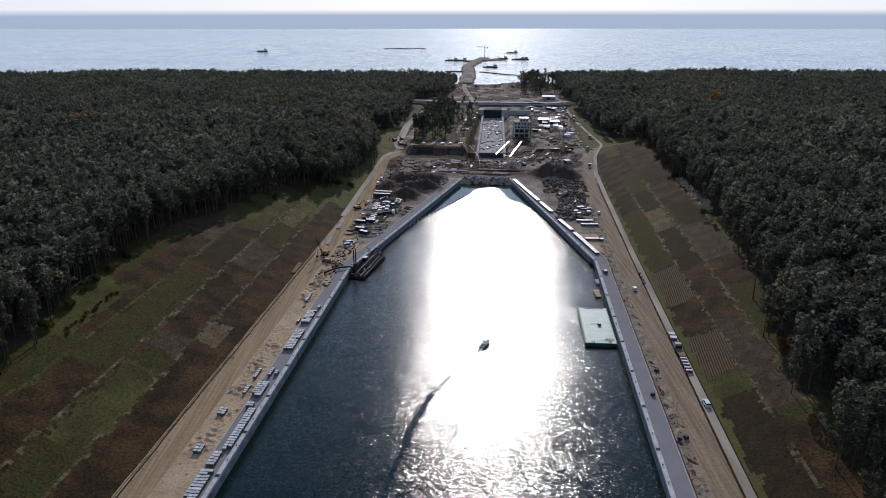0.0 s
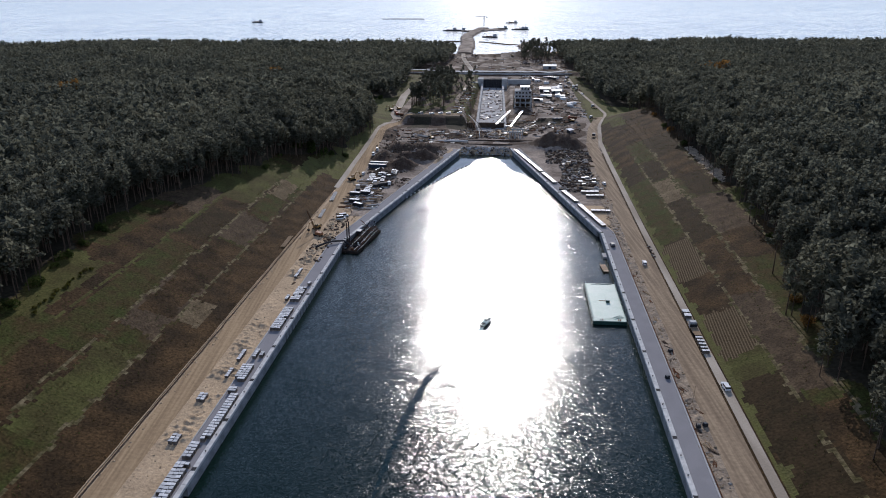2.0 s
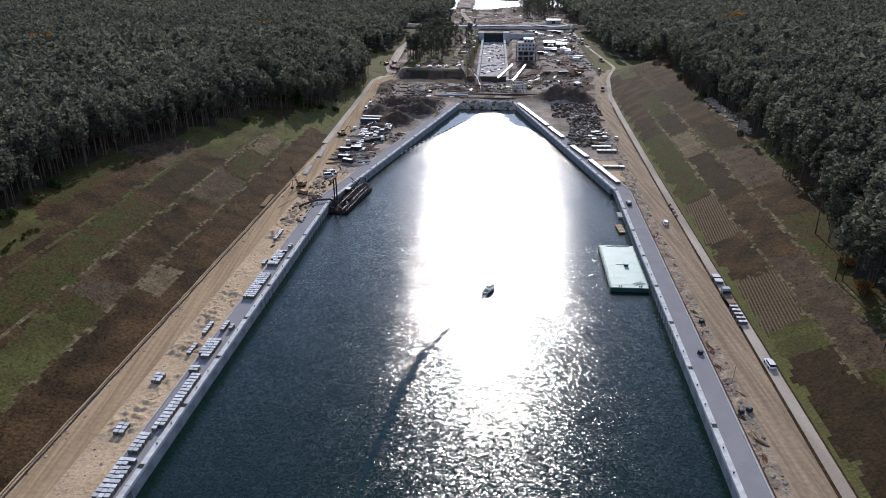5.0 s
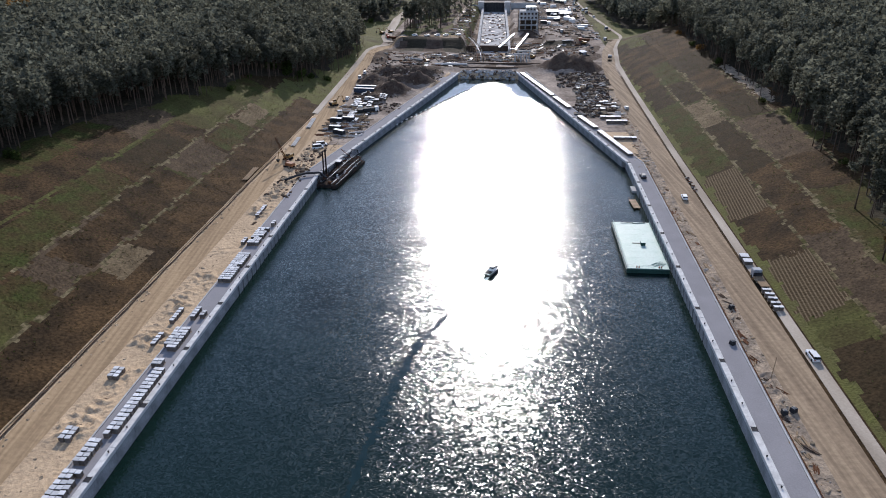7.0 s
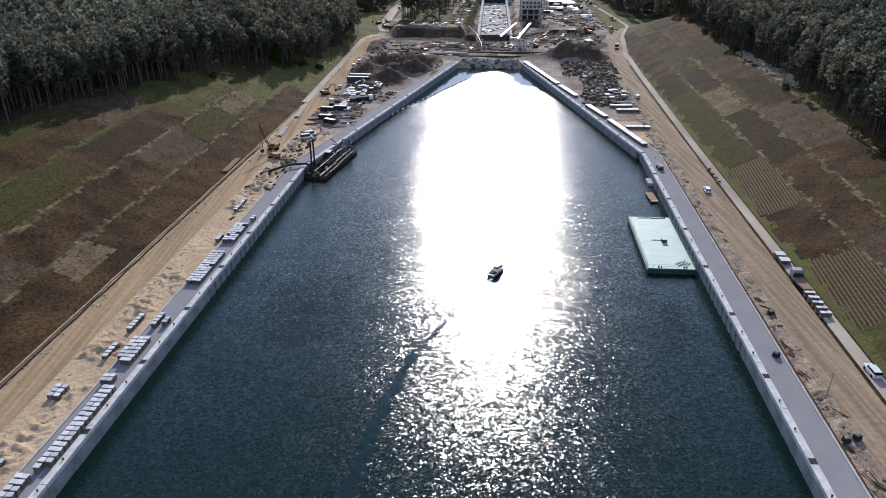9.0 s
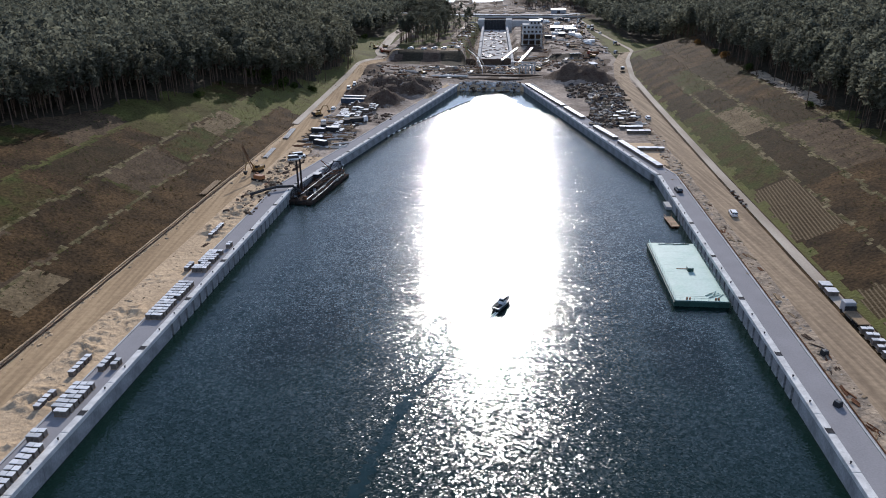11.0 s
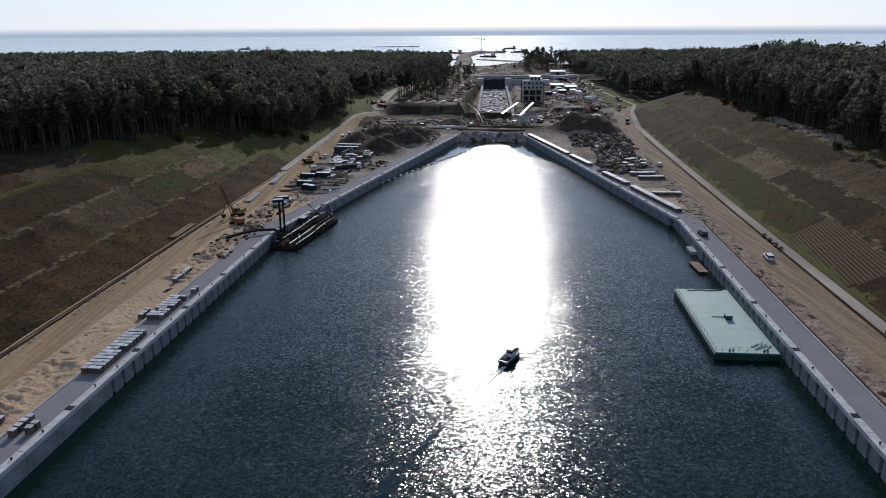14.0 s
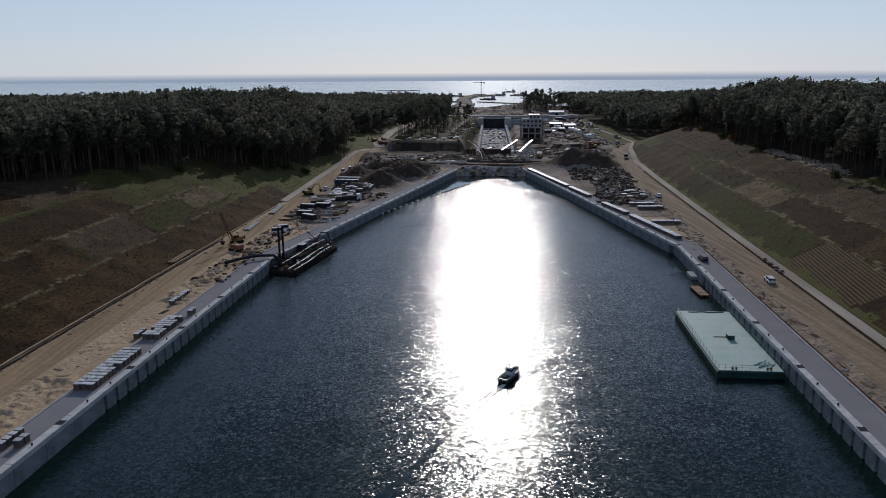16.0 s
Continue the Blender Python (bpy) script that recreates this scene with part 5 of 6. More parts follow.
rubble("sand_clods_west", [(-73, -60, 3, 120, 330), (-72, 60, 4, 40, 220), (-66, 100, 5, 30, 200), (-84, -20, 1.2, 120, 260)], 0.08, 0.42, [CLOD, SAND, SAND], "clods of sand and stones beside the haul road", 51)
rubble("sand_clods_east", [(72.6, -40, 2.2, 130, 800), (73, 120, 3, 60, 300), (70, 62, 3, 14, 160)], 0.08, 0.5, [CLOD, STONE, WOOD], "clods, stones and timber scraps beside the quay", 52)
rubble("spoil_east", [(62, 190, 10, 40, 900), (66, 228, 9, 16, 500), (57, 150, 8, 14, 250), (50, 225, 6, 18, 180)], 0.2, 1.3, [SOIL, SOIL, STEEL, SOIL, CLOD, STONE], "dark heaps of broken spoil and scrap", 53, 0.9)
rubble("spoil_west", [(-62, 205, 14, 40, 260), (-71, 48, 4.5, 36, 330), (-40, 225, 12, 22, 120), (-64, 110, 9, 14, 200), (-56, 150, 12, 10, 160), (-75, 255, 8, 30, 100)], 0.15, 0.9, [SOIL, SOIL, SOIL, CLOD], "dark heaps of dug soil", 54, 0.9)
rubble("site_rubble", [(40, 330, 38, 30, 300), (-45, 292, 32, 26, 200), (60, 470, 30, 90, 500), (-25, 470, 8, 120, 220), (60, 610, 30, 70, 300), (0, 300, 24, 16, 200), (-60, 900, 40, 120, 250), (40, 900, 60, 120, 300)], 0.2, 1.1, [SOIL, SOIL, STONE, CLOD, RUST, STEEL], "scattered building material and rubble on the site", 55, 0.8)


def lumber(name, places, mats, label, seed, size=1.0, turns=(0, 90, 90)):
    """Long pieces lying about in loose bundles: beams, bars, boards."""
    m, rr = Mesh(), random.Random(seed)
    for u, v, a, b, n in places:
        for _ in range(n):
            cu, cv = u + rr.uniform(-a, a), v + rr.uniform(-b, b)
            turn, ln, h, k = rr.choice(turns) + rr.uniform(-25, 25), rr.uniform(2.5, 9) * size, gz(cu, cv), rr.randrange(len(mats))
            for j in range(rr.randint(2, 6)):
                mm = pose(cu, cv, h + 0.1, 0, 0, turn + rr.uniform(-4, 4)) @ Matrix.Translation(((j * 0.45 - 1) * size, rr.uniform(-0.6, 0.6), rr.choice([0, 0, 0.25]) * size))
                w = rr.uniform(0.1, 0.2) * max(size, 0.6)
                m.box(-w, w, -ln / 2, ln / 2, 0, rr.uniform(0.15, 0.4) * size, m=mm, slot=k)
    return thing(name, m, mats, PLAN, label, "building material", kind="stuff")


lumber("loose_material", [(60, 470, 28, 90, 150), (35, 330, 34, 34, 90), (-38, 292, 30, 26, 70), (-66, 125, 9, 32, 110), (-28, 470, 6, 100, 60), (60, 620, 30, 60, 80), (64, 180, 8, 40, 60), (-66, 110, 8, 16, 30), (0, 300, 20, 18, 50), (20, 850, 80, 110, 110)],
       [WOOD, STEEL, RUST, CONC, WOOD, GREYP, SOIL], "beams, bars and boards lying about on the site", 57)
lumber("timber_scraps", [(73.0, -45, 1.2, 80, 40), (73, 120, 1.8, 60, 40), (-71.8, 20, 1.4, 40, 24), (-70, 70, 3, 20, 20)], [WOOD, SOIL, WOOD, RUST], "timber scraps lying in the sand beside the quay", 58, 0.42, (0, 0, 20))
rubble("shore_rocks", [(0, 249, 18, 5, 420)], 0.3, 1.1, [STONE, POUR, SOIL], "rocks at the head of the basin", 56, 0.9)


# ---------------------------------------------------------------- pipes, blocks and containers
def pipe_stack(name, u, v, turn, n, length, r, material, label, base=None):
    e = thing(name, None, None, at(u, v, gz(u, v) + 0.05 if base is None else base, turn), label, "pipes")
    d = Mesh().tube([(0, -length / 2, 0), (0, length / 2, 0)], r, 10, cap=False)
    d.tube([(0, length / 2, 0), (0, -length / 2, 0)], r * 0.85, 10, cap=False)
    me = d.data("pipe", material, False)
    for i in range(n):
        part("pipe", me, None, e, m=Matrix.Translation(((i - (n - 1) / 2) * 2.15 * r, (i % 2) * 0.6, r)))
    for s in (-1, 1):
        part("bearer", Mesh().box(-n * 1.1 * r, n * 1.1 * r, s * length * 0.3, s * length * 0.3 + 0.2, -0.12, 0.03), WOOD, e)
    return e


pipe_stack("pipe_stack", -82.3, 80, 4, 3, 14, 0.3, CONC, "three long pale pipes lying beside the road")
pipe_stack("pipe_stack", -87.6, 33, 2, 4, 15, 0.25, WOOD, "four long brown pipes at the foot of the bank")
pipe_stack("pipe_stack", -83.5, 112, 5, 3, 18, 0.35, CONC, "pale pipes lying in line beside the road")
pipe_stack("pipe_stack", -26, 273, 91, 5, 22, 0.42, CONC, "long pale pipes stacked at the head of the basin")
pipe_stack("pipe_stack", -40, 300, 80, 3, 12, 0.5, STEEL, "dark steel pipes on the site")
for i, v in enumerate((27, 31, 35.5, 40)):
    e = thing("block_pile", None, None, at(83.6, v, gz(83.6, v) + 0.18, 5 * i) @ Matrix.Scale(0.75, 4), "dark pile of concrete kerb blocks on the road", "blocks", "kerb block piles")
    for j in range(6):
        part("block", Mesh().box(-0.55, 0.5, -0.28, 0.24, 0, 0.42, 0.04), [RUST, STONE, SOIL][(i + j) % 3], e, m=pose((j % 2) * 1.05 - 0.5, (j // 2) * 0.55 - 0.5, 0.43 * (j // 4), 0, 0, (j * 37) % 9 - 4))
for u, v in ((72.3, -103.9), (74.3, -103.3), (69.0, -77.3), (73.4, -60)):
    e = thing("rubble_sack", None, None, at(u, v, gz(u, v) + 0.2, 15 * u % 40), "dark bulk bag of rubble on the sand", "bulk bag", "bulk bags")
    part("bag", Mesh().prism([(-0.6, -0.55), (0.6, -0.6), (0.65, 0.55), (-0.55, 0.6)], 0, 1.0, taper=0.9), STEEL, e)
    part("filling", Mesh().prism([(-0.45, -0.4), (0.45, -0.45), (0.5, 0.4), (-0.4, 0.45)], 0.98, 1.25, taper=0.4), STONE, e)
thing("landing_stage", Mesh().box(62.3, 64.3, 36, 41.5, -2, 0.9, 0.05), CONC, PLAN, "low pale concrete landing at the foot of the quay", "landing")
m = Mesh()
m.tube([(0, 0, -0.3), (0.4, 0.2, 6.2)], 0.09, 6, 0.05)
thing("marker_pole", m, WOOD, at(73.3, -91.9, gz(73.3, -91.9)), "thin leaning wooden pole in the sand", "pole")


def make_container(name, paint, label, length=6.06, category="container"):
    e = thing(name, None, None, at(-65, -548, 3.7), label, category)
    m = Mesh().box(-1.18, 1.18, -length / 2 + 0.05, length / 2 - 0.05, 0.12, 2.5)
    for s in (-1, 1):
        y = -length / 2 + 0.25
        while y < length / 2 - 0.3:
            x = s * 1.18
            m.box(min(x, x + s * 0.04), max(x, x + s * 0.04), y, y + 0.14, 0.2, 2.42)
            y += 0.28
    part("body", m, paint, e)
    f = Mesh()
    for x in (-1.22, 1.08):
        for y in (-length / 2, length / 2 - 0.14):
            f.box(x, x + 0.14, y, y + 0.14, 0, 2.6)
    for z in (0.0, 2.46):
        f.box(-1.22, -1.1, -length / 2, length / 2, z, z + 0.14).box(1.1, 1.22, -length / 2, length / 2, z, z + 0.14)
    part("frame", f, paint, e)
    part("roof", Mesh().box(-1.14, 1.14, -length / 2 + 0.1, length / 2 - 0.1, 2.5, 2.57, 0.02), GREYP if paint is BLUEP else WHITE, e)
    for x in (-0.58, 0.58):
        d = part("door", Mesh().box(x - 0.54, x + 0.54, -length / 2 - 0.03, -length / 2 + 0.05, 0.18, 2.4, 0.02), paint, e)
        part("locking_bar", Mesh().tube([(x, -length / 2 - 0.06, 0.2), (x, -length / 2 - 0.06, 2.4)], 0.03, 5), STEEL, d)
    return e


BOXW = make_container("site_cabin", WHITE, "white site cabin with a flat roof", 6.06, "site cabin")
BOXB = make_container("shipping_container", BLUEP, "dark blue shipping container on the site", 12.2)
BOXR = make_container("shipping_container", STEEL, "dark steel shipping container with a pale roof")
BOXW.matrix_basis = at(52, 486, gz(52, 486), 88)
BOXB.matrix_basis = at(-70.5, 185, gz(-70.5, 185) - 0.1, 86)
BOXR.matrix_basis = at(-72, 118, gz(-72, 118) - 0.1, 80)
rc = random.Random(31)
for u, v, t in ((-70.2, 190, 86),):
    copy_thing(BOXB, at(u, v, gz(u, v) - 0.1, t))
for u, v, t in ((-69.5, 104, 80), (-66, 97, 60), (-66.5, 121, 82)):
    copy_thing(BOXR, at(u, v, gz(u, v) - 0.1, t))
for i in range(26):
    u, v = rc.uniform(44, 82), rc.uniform(430, 670)
    src = rc.choice([BOXW, BOXW, BOXB, BOXR])
    copy_thing(src, at(u, v, gz(u, v) - 0.1, 88 + rc.choice([0, 0, 90]) + rc.uniform(-4, 4)))
for i in range(4):
    copy_thing(BOXW, at(52 + 2.6 * i, 490, gz(52 + 2.6 * i, 490) - 0.1, 1 + i))
    copy_thing(BOXW, at(66 + 2.6 * i, 492, gz(66 + 2.6 * i, 492) - 0.1, 2))
for i in range(12):
    u, v = rc.uniform(-72, -58), rc.uniform(152, 164)
    e = copy_thing(BUNDLE, at(u, v, gz(u, v) + 0.05, rc.uniform(-20, 20)))
for i in range(10):
    u, v = -66.5 + 3.4 * (i % 3) + rc.uniform(-0.5, 0.5), 133.5 + 4.2 * (i // 3) + rc.uniform(-0.5, 0.5)
    if abs(u + 64) > 2.2 or abs(v - 140) > 5:
        copy_thing(BUNDLE, at(u, v, gz(u, v) + 0.05, rc.uniform(60, 120)) @ Matrix.Scale(0.55, 4))
for i in range(6):
    u, v = rc.uniform(60, 72), rc.uniform(150, 172)
    copy_thing(BUNDLE, at(u, v, gz(u, v) + 0.05, rc.uniform(60, 120)))
for i in range(8):
    u, v = rc.uniform(82, 96), rc.uniform(470, 660)
    copy_thing(rc.choice([TRUCK, FLATBED, SUV]), at(u, v, gz(u, v) + 0.15, rc.uniform(-10, 200)))


# ---------------------------------------------------------------- the lock under construction
def lock_u(v):
    return 1.0 - 0.021 * (v - 366)


def make_lock():
    e = thing("lock_chamber", None, None, PLAN, "unfinished concrete lock chamber with pale floor slabs", "lock", kind="structure")
    rr = random.Random(9)
    for i in range(16):
        v = 334 + i * 20
        c = lock_u(v + 10)
        part("floor_slab", Mesh().box(c - 11.2, c + 11.2, v + 0.1, v + 19.8, -0.6, 0.35 + rr.uniform(0, 0.25), 0.05), POUR, e)
        for s, h in ((-1, 5.2), (1, 4.8)):
            part("wall_block", Mesh().box(c + s * 11.2 - (2.2 if s < 0 else 0), c + s * 11.2 + (2.2 if s > 0 else 0), v + 0.06, v + 19.9, -0.6, h + rr.uniform(-0.3, 0.3), 0.08), CONC, e)
    c = lock_u(601)
    g = part("gate", Mesh().box(c - 11.1, c + 11.1, 601, 602.5, 0, 10.5), STEEL, e, "dark steel lock gate")
    for i in range(8):
        part("gate_rib", Mesh().box(c - 11 + i * 3.05, c - 10.6 + i * 3.05, 600.6, 601, 0, 10.3), BLACKP, g)
    for s in (-1, 1):
        part("gate_pier", Mesh().box(c + s * 14.5 - 3.2, c + s * 14.5 + 3.2, 596, 612, 0, 11.2, 0.1), CONC, e)
    part("head_wall", Mesh().box(c + 18, c + 46, 606, 609, 2, 9.5, 0.1), CONC, e)


make_lock()


def make_site_clutter():
    rr = random.Random(17)
    for i in range(120):
        v = rr.uniform(336, 598)
        u = lock_u(v) + rr.uniform(-10, 10)
        k = rr.random()
        if k < 0.5:
            e = thing("formwork_panel", None, None, at(u, v, 0.58, rr.uniform(0, 90)), "timber formwork panels stacked on the lock floor", "formwork", "formwork stacks")
            for j in range(3):
                part("panel", Mesh().box(-1.2, 1.2, -0.8, 0.8, j * 0.22, j * 0.22 + 0.16), rr.choice([WOOD, RUST, STEEL, SOIL, GREYP]), e)
        else:
            e = thing("rebar_bundle", None, None, at(u, v, 0.58, rr.uniform(0, 180)), "rusty bundle of reinforcing bars", "rebar", "rebar bundles")
            for j in range(4):
                part("bar", Mesh().tube([(j * 0.16, -3, 0.1), (j * 0.16, 3, 0.1)], 0.07, 5), RUST, e)


make_site_clutter()


def make_ramp(name, a, b, z0, z1, w):
    (ua, va), (ub, vb) = a, b
    n = math.hypot(ub - ua, vb - va)
    e = thing(name, None, None, at(ua, va, 0, math.degrees(math.atan2(ua - ub, vb - va))), "long bright sheet-metal covered beam on trestles", "beam", "bright beams")
    m = Mesh()
    m.add([(-w, 0, z0), (w, 0, z0), (w, n, z1), (-w, n, z1), (-w, 0, z0 - 0.8), (w, 0, z0 - 0.8), (w, n, z1 - 0.8), (-w, n, z1 - 0.8)],
          [(0, 1, 2, 3), (7, 6, 5, 4), (0, 4, 5, 1), (1, 5, 6, 2), (2, 6, 7, 3), (3, 7, 4, 0)])
    part("beam", m, ALU, e)
    for i in range(5):
        y = n * (0.08 + 0.21 * i)
        z = z0 + (z1 - z0) * y / n - 0.8
        for x in (-w + 0.2, w - 0.2):
            part("trestle_leg", Mesh().tube([(x * 1.3, y, 0.2), (x, y, z)], 0.14, 6), STEEL, e)


make_ramp("steel_beam", (6, 343), (17.7, 404), 5.0, 6.4, 0.6)
make_ramp("steel_beam", (18.4, 333), (29.7, 405), 5.0, 6.6, 0.75)


def make_building():
    e = thing("control_building", None, None, at(30, 442, 3.6, 1), "unfinished pale concrete control building of several storeys", "building")
    w, d = 8.0, 7.5
    for i, x in enumerate((-w, -w / 3, w / 3, w)):
        for y in (-d, 0, d):
            part("column", Mesh().box(x - 0.35, x + 0.35, y - 0.35, y + 0.35, 0, 9.6), CONC, e)
    for z in (0.2, 4.8, 9.6):
        part("floor_slab", Mesh().box(-w - 0.5, w + 0.5, -d - 0.5, d + 0.5, z, z + 0.35), CONC, e)
    # Added dark sheet that stands for the shade inside the open frame.
    part("core_wall", Mesh().box(-w + 1, w - 1, 1.0, 1.4, 0.5, 9.6), SOIL, e, "dark wall added for the shade inside the frame")
    for k, (z, hw, hd, n) in enumerate(((9.95, w, d, 5), (13.4, w, d, 5), (16.8, w * 0.55, d * 0.7, 3))):
        off = 2.0 if k == 2 else 0
        s = part("storey", Mesh().box(-hw + off, hw + off, -hd, hd, z, z + 3.3, 0.05), CONC, e, "pale rendered storey")
        for i in range(n):
            x = -hw + off + (i + 0.5) * 2 * hw / n
            part("window", Mesh().box(x - hw / n * 0.55, x + hw / n * 0.55, -hd - 0.03, -hd + 0.2, z + 0.9, z + 2.5), GLASS, s, "dark window")
            part("window_sill", Mesh().box(x - hw / n * 0.6, x + hw / n * 0.6, -hd - 0.15, -hd + 0.05, z + 0.78, z + 0.89), CONC, s)
    part("parapet", Mesh().box(-w, w, -d, d, 16.7, 17.0), CONC, e)
    part("roof", Mesh().box(-w * 0.55 + 1.8, w * 0.55 + 2.2, -d * 0.72, d * 0.72, 20.1, 20.4), GREYP, e)
    for x in (-w - 1.0, w + 1.0):
        for y in np.arange(-d, d + 0.1, 2.5):
            part("scaffold_pole", Mesh().tube([(x, y, 0), (x, y, 17)], 0.06, 5), STEEL, e)
        for z in (2, 4, 6, 8, 10, 12, 14, 16):
            part("scaffold_board", Mesh().box(x - 0.4, x + 0.4, -d, d, z, z + 0.06), WOOD, e)


make_building()


def make_portal(u, v, turn):
    e = thing("concrete_portal", None, None, at(u, v, gz(u, v) - 0.2, turn), "bare concrete portal frame on the site", "frame", "concrete portals")
    for x in (-4, 0, 4):
        part("pillar", Mesh().box(x - 0.45, x + 0.45, -0.45, 0.45, 0, 5.2, 0.05), CONC, e)
    part("beam", Mesh().box(-5, 5, -0.5, 0.5, 5.2, 6.0, 0.05), CONC, e)


make_portal(22, 287, 3)
make_portal(24, 296, 3)
# Concrete wall given the soil colour to paint in its shaded face.
m = Mesh()
m.box(-20, 30, 348, 350, -2, 4.8).box(3, 28, 300, 301.2, -1, 4.4)
thing("wall_south", m, SOIL, PLAN, "concrete retaining wall before the lock, coloured dark for its shade", "wall", kind="structure")
# Soil band at the basin's head; its dark shadow is put into the colour.
m = Mesh()
m.box(-30, 20, 262, 262.8, 2.5, 4.7).box(-20, 36, 276, 276.6, 3, 4.9)
thing("sheet_pile_wall", m, SOIL, PLAN, "low brown soil band at the head of the basin, its shadow put into the dark colour", "wall", kind="structure")
m = Mesh()
m.box(-150, 98, 688.5, 689.1, 5, 7.6)
thing("wall_north", m, CONC, PLAN, "long pale road parapet behind the lock", "wall", kind="structure")
e = thing("warehouse", None, None, at(72.5, 772, gz(72.5, 772), 2), "low pale-roofed shed behind the road", "shed")
part("wall", Mesh().box(-9, 9, -5, 5, -0.5, 4.5), GREYP, e)
part("roof", Mesh().add([(-9.5, -5.6, 4.4), (9.5, -5.6, 4.4), (9.5, 0, 6.2), (-9.5, 0, 6.2), (9.5, 5.6, 4.4), (-9.5, 5.6, 4.4), (-9.5, -5.6, 4.2), (9.5, -5.6, 4.2), (9.5, 5.6, 4.2), (-9.5, 5.6, 4.2)],
     [(0, 1, 2, 3), (3, 2, 4, 5), (6, 7, 1, 0), (8, 9, 5, 4), (7, 8, 4, 2, 1), (9, 6, 0, 3, 5), (9, 8, 7, 6)]), WHITE, e)
part("door", Mesh().box(-2, 2, -5.08, -4.9, -0.4, 3.6), STEEL, e)


def make_site_shed(u, v, turn, w, d, h):
    e = thing("site_shed", None, None, at(u, v, gz(u, v) - 0.1, turn), "low site shed with a bright flat roof", "shed", "site sheds")
    part("wall", Mesh().box(-w, w, -d, d, 0, h), STEEL, e, "dark wall")
    part("roof", Mesh().add([(-w - 0.4, -d - 0.4, h), (w + 0.4, -d - 0.4, h), (w + 0.4, d + 0.4, h + 0.9), (-w - 0.4, d + 0.4, h + 0.9), (-w - 0.4, -d - 0.4, h - 0.2), (w + 0.4, -d - 0.4, h - 0.2), (w + 0.4, d + 0.4, h + 0.7), (-w - 0.4, d + 0.4, h + 0.7)],
         [(0, 1, 2, 3), (7, 6, 5, 4), (0, 4, 5, 1), (1, 5, 6, 2), (2, 6, 7, 3), (3, 7, 4, 0)]), WHITE, e, "bright sheet roof")
    part("door", Mesh().box(-1.4, 1.4, -d - 0.06, -d + 0.05, 0.1, h - 0.6), GREYP, e)
    for x in (-w * 0.65, w * 0.65):
        part("window", Mesh().box(x - 0.8, x + 0.8, -d - 0.05, -d + 0.05, 1.2, 2.3), GLASS, e)


make_site_shed(55.5, 525, 2, 5.5, 4.5, 3.6)
make_site_shed(67.5, 514, 1, 4.8, 3.6, 3.2)
make_site_shed(66.7, 306, 35, 2.2, 1.6, 2.4)


def make_trestle():
    e = thing("pipe_trestle", None, None, PLAN, "curved pipes on timber trestles below the terrace", "trestle")
    line = [(-21, 352, 10.8), (-15.5, 336, 9.0), (-11.5, 318, 7.2), (-9.0, 298, 6.2), (-8.0, 278, 5.4)]
    for off, paint in ((0, RUST), (2.4, GREYP), (4.2, STEEL)):
        part("pipe", Mesh().tube([(x + off, y, z) for x, y, z in line], 0.22, 8), paint, e, flat=False)
    for (x0, y0, z0), (x1, y1, z1) in zip(line, line[1:]):
        for t in (0.15, 0.65):
            x, y, z = x0 + (x1 - x0) * t, y0 + (y1 - y0) * t, z0 + (z1 - z0) * t
            low = max(0.0, gz(x + 2, y)) - 0.3
            for dx in (-0.8, 5.0):
                part("leg", Mesh().tube([(x + dx * 1.15, y, low), (x + dx, y, z - 0.3)], 0.15, 5), WOOD, e)
            part("cross_beam", Mesh().box(x - 1.1, x + 5.3, y - 0.15, y + 0.15, z - 0.62, z - 0.34), WOOD, e)
            part("brace", Mesh().tube([(x - 0.9, y, low + 0.3), (x + 5.0, y, z - 0.5)], 0.08, 5), WOOD, e)


make_trestle()
REDTRUCK = make_truck("tipper_truck", REDP, RUST, "red tipper truck waiting at the fork of the roads")
REDTRUCK.matrix_basis = at(73, 366, gz(73, 366) + 0.15, 75)
copy_thing(REDTRUCK, at(-88, 384, gz(-88, 384) + 0.3, 20))
copy_thing(REDTRUCK, at(-84, 378, gz(-84, 378) + 0.3, 60))


# ---------------------------------------------------------------- harbour, moles and ships on the sea
def bank(name, line, width, top, label, material, seed):
    """A low bank with sloping sides and an uneven edge, rising out of the sea."""
    out = [point_on(line, s) for s in np.arange(0, sum((Vector(b) - Vector(a)).length for a, b in zip(line, line[1:])), 12.0)]
    r = random.Random(seed)
    rows = []
    for p, d in out:
        n = Vector((d.y, -d.x))
        w = width * (0.5 + r.uniform(-0.08, 0.08))
        rows.append([(*(p - n * (w + 6)), -3), (*(p - n * w), top * r.uniform(0.8, 1.1)), (*p, top * r.uniform(0.9, 1.3)), (*(p + n * w), top * r.uniform(0.8, 1.1)), (*(p + n * (w + 6)), -3)])
    m = Mesh()
    m.add([q for row in rows for q in row], [(5 * i + j, 5 * i + j + 1, 5 * i + j + 6, 5 * i + j + 5) for i in range(len(rows) - 1) for j in range(4)] + [(0, 1, 2, 3, 4), tuple(5 * len(rows) - 1 - j for j in range(5))])
    return thing(name, m, material, PLAN, label, "breakwater", kind="structure")


bank("mole_west", [(-64, 1020), (-70, 1230), (-84, 1420), (-80, 1520), (-58, 1740)], 24, 3.5, "sandy mole running out to sea", SITE, 1)
bank("mole_head", [(-92, 1600), (-52, 1650), (-10, 1690)], 34, 3.0, "broad unfinished head of the mole", SITE, 2)
bank("breakwater_inner", [(-48, 1290), (10, 1225), (36, 1215)], 5, 1.5, "low dark breakwater inside the harbour", SOIL, 3)
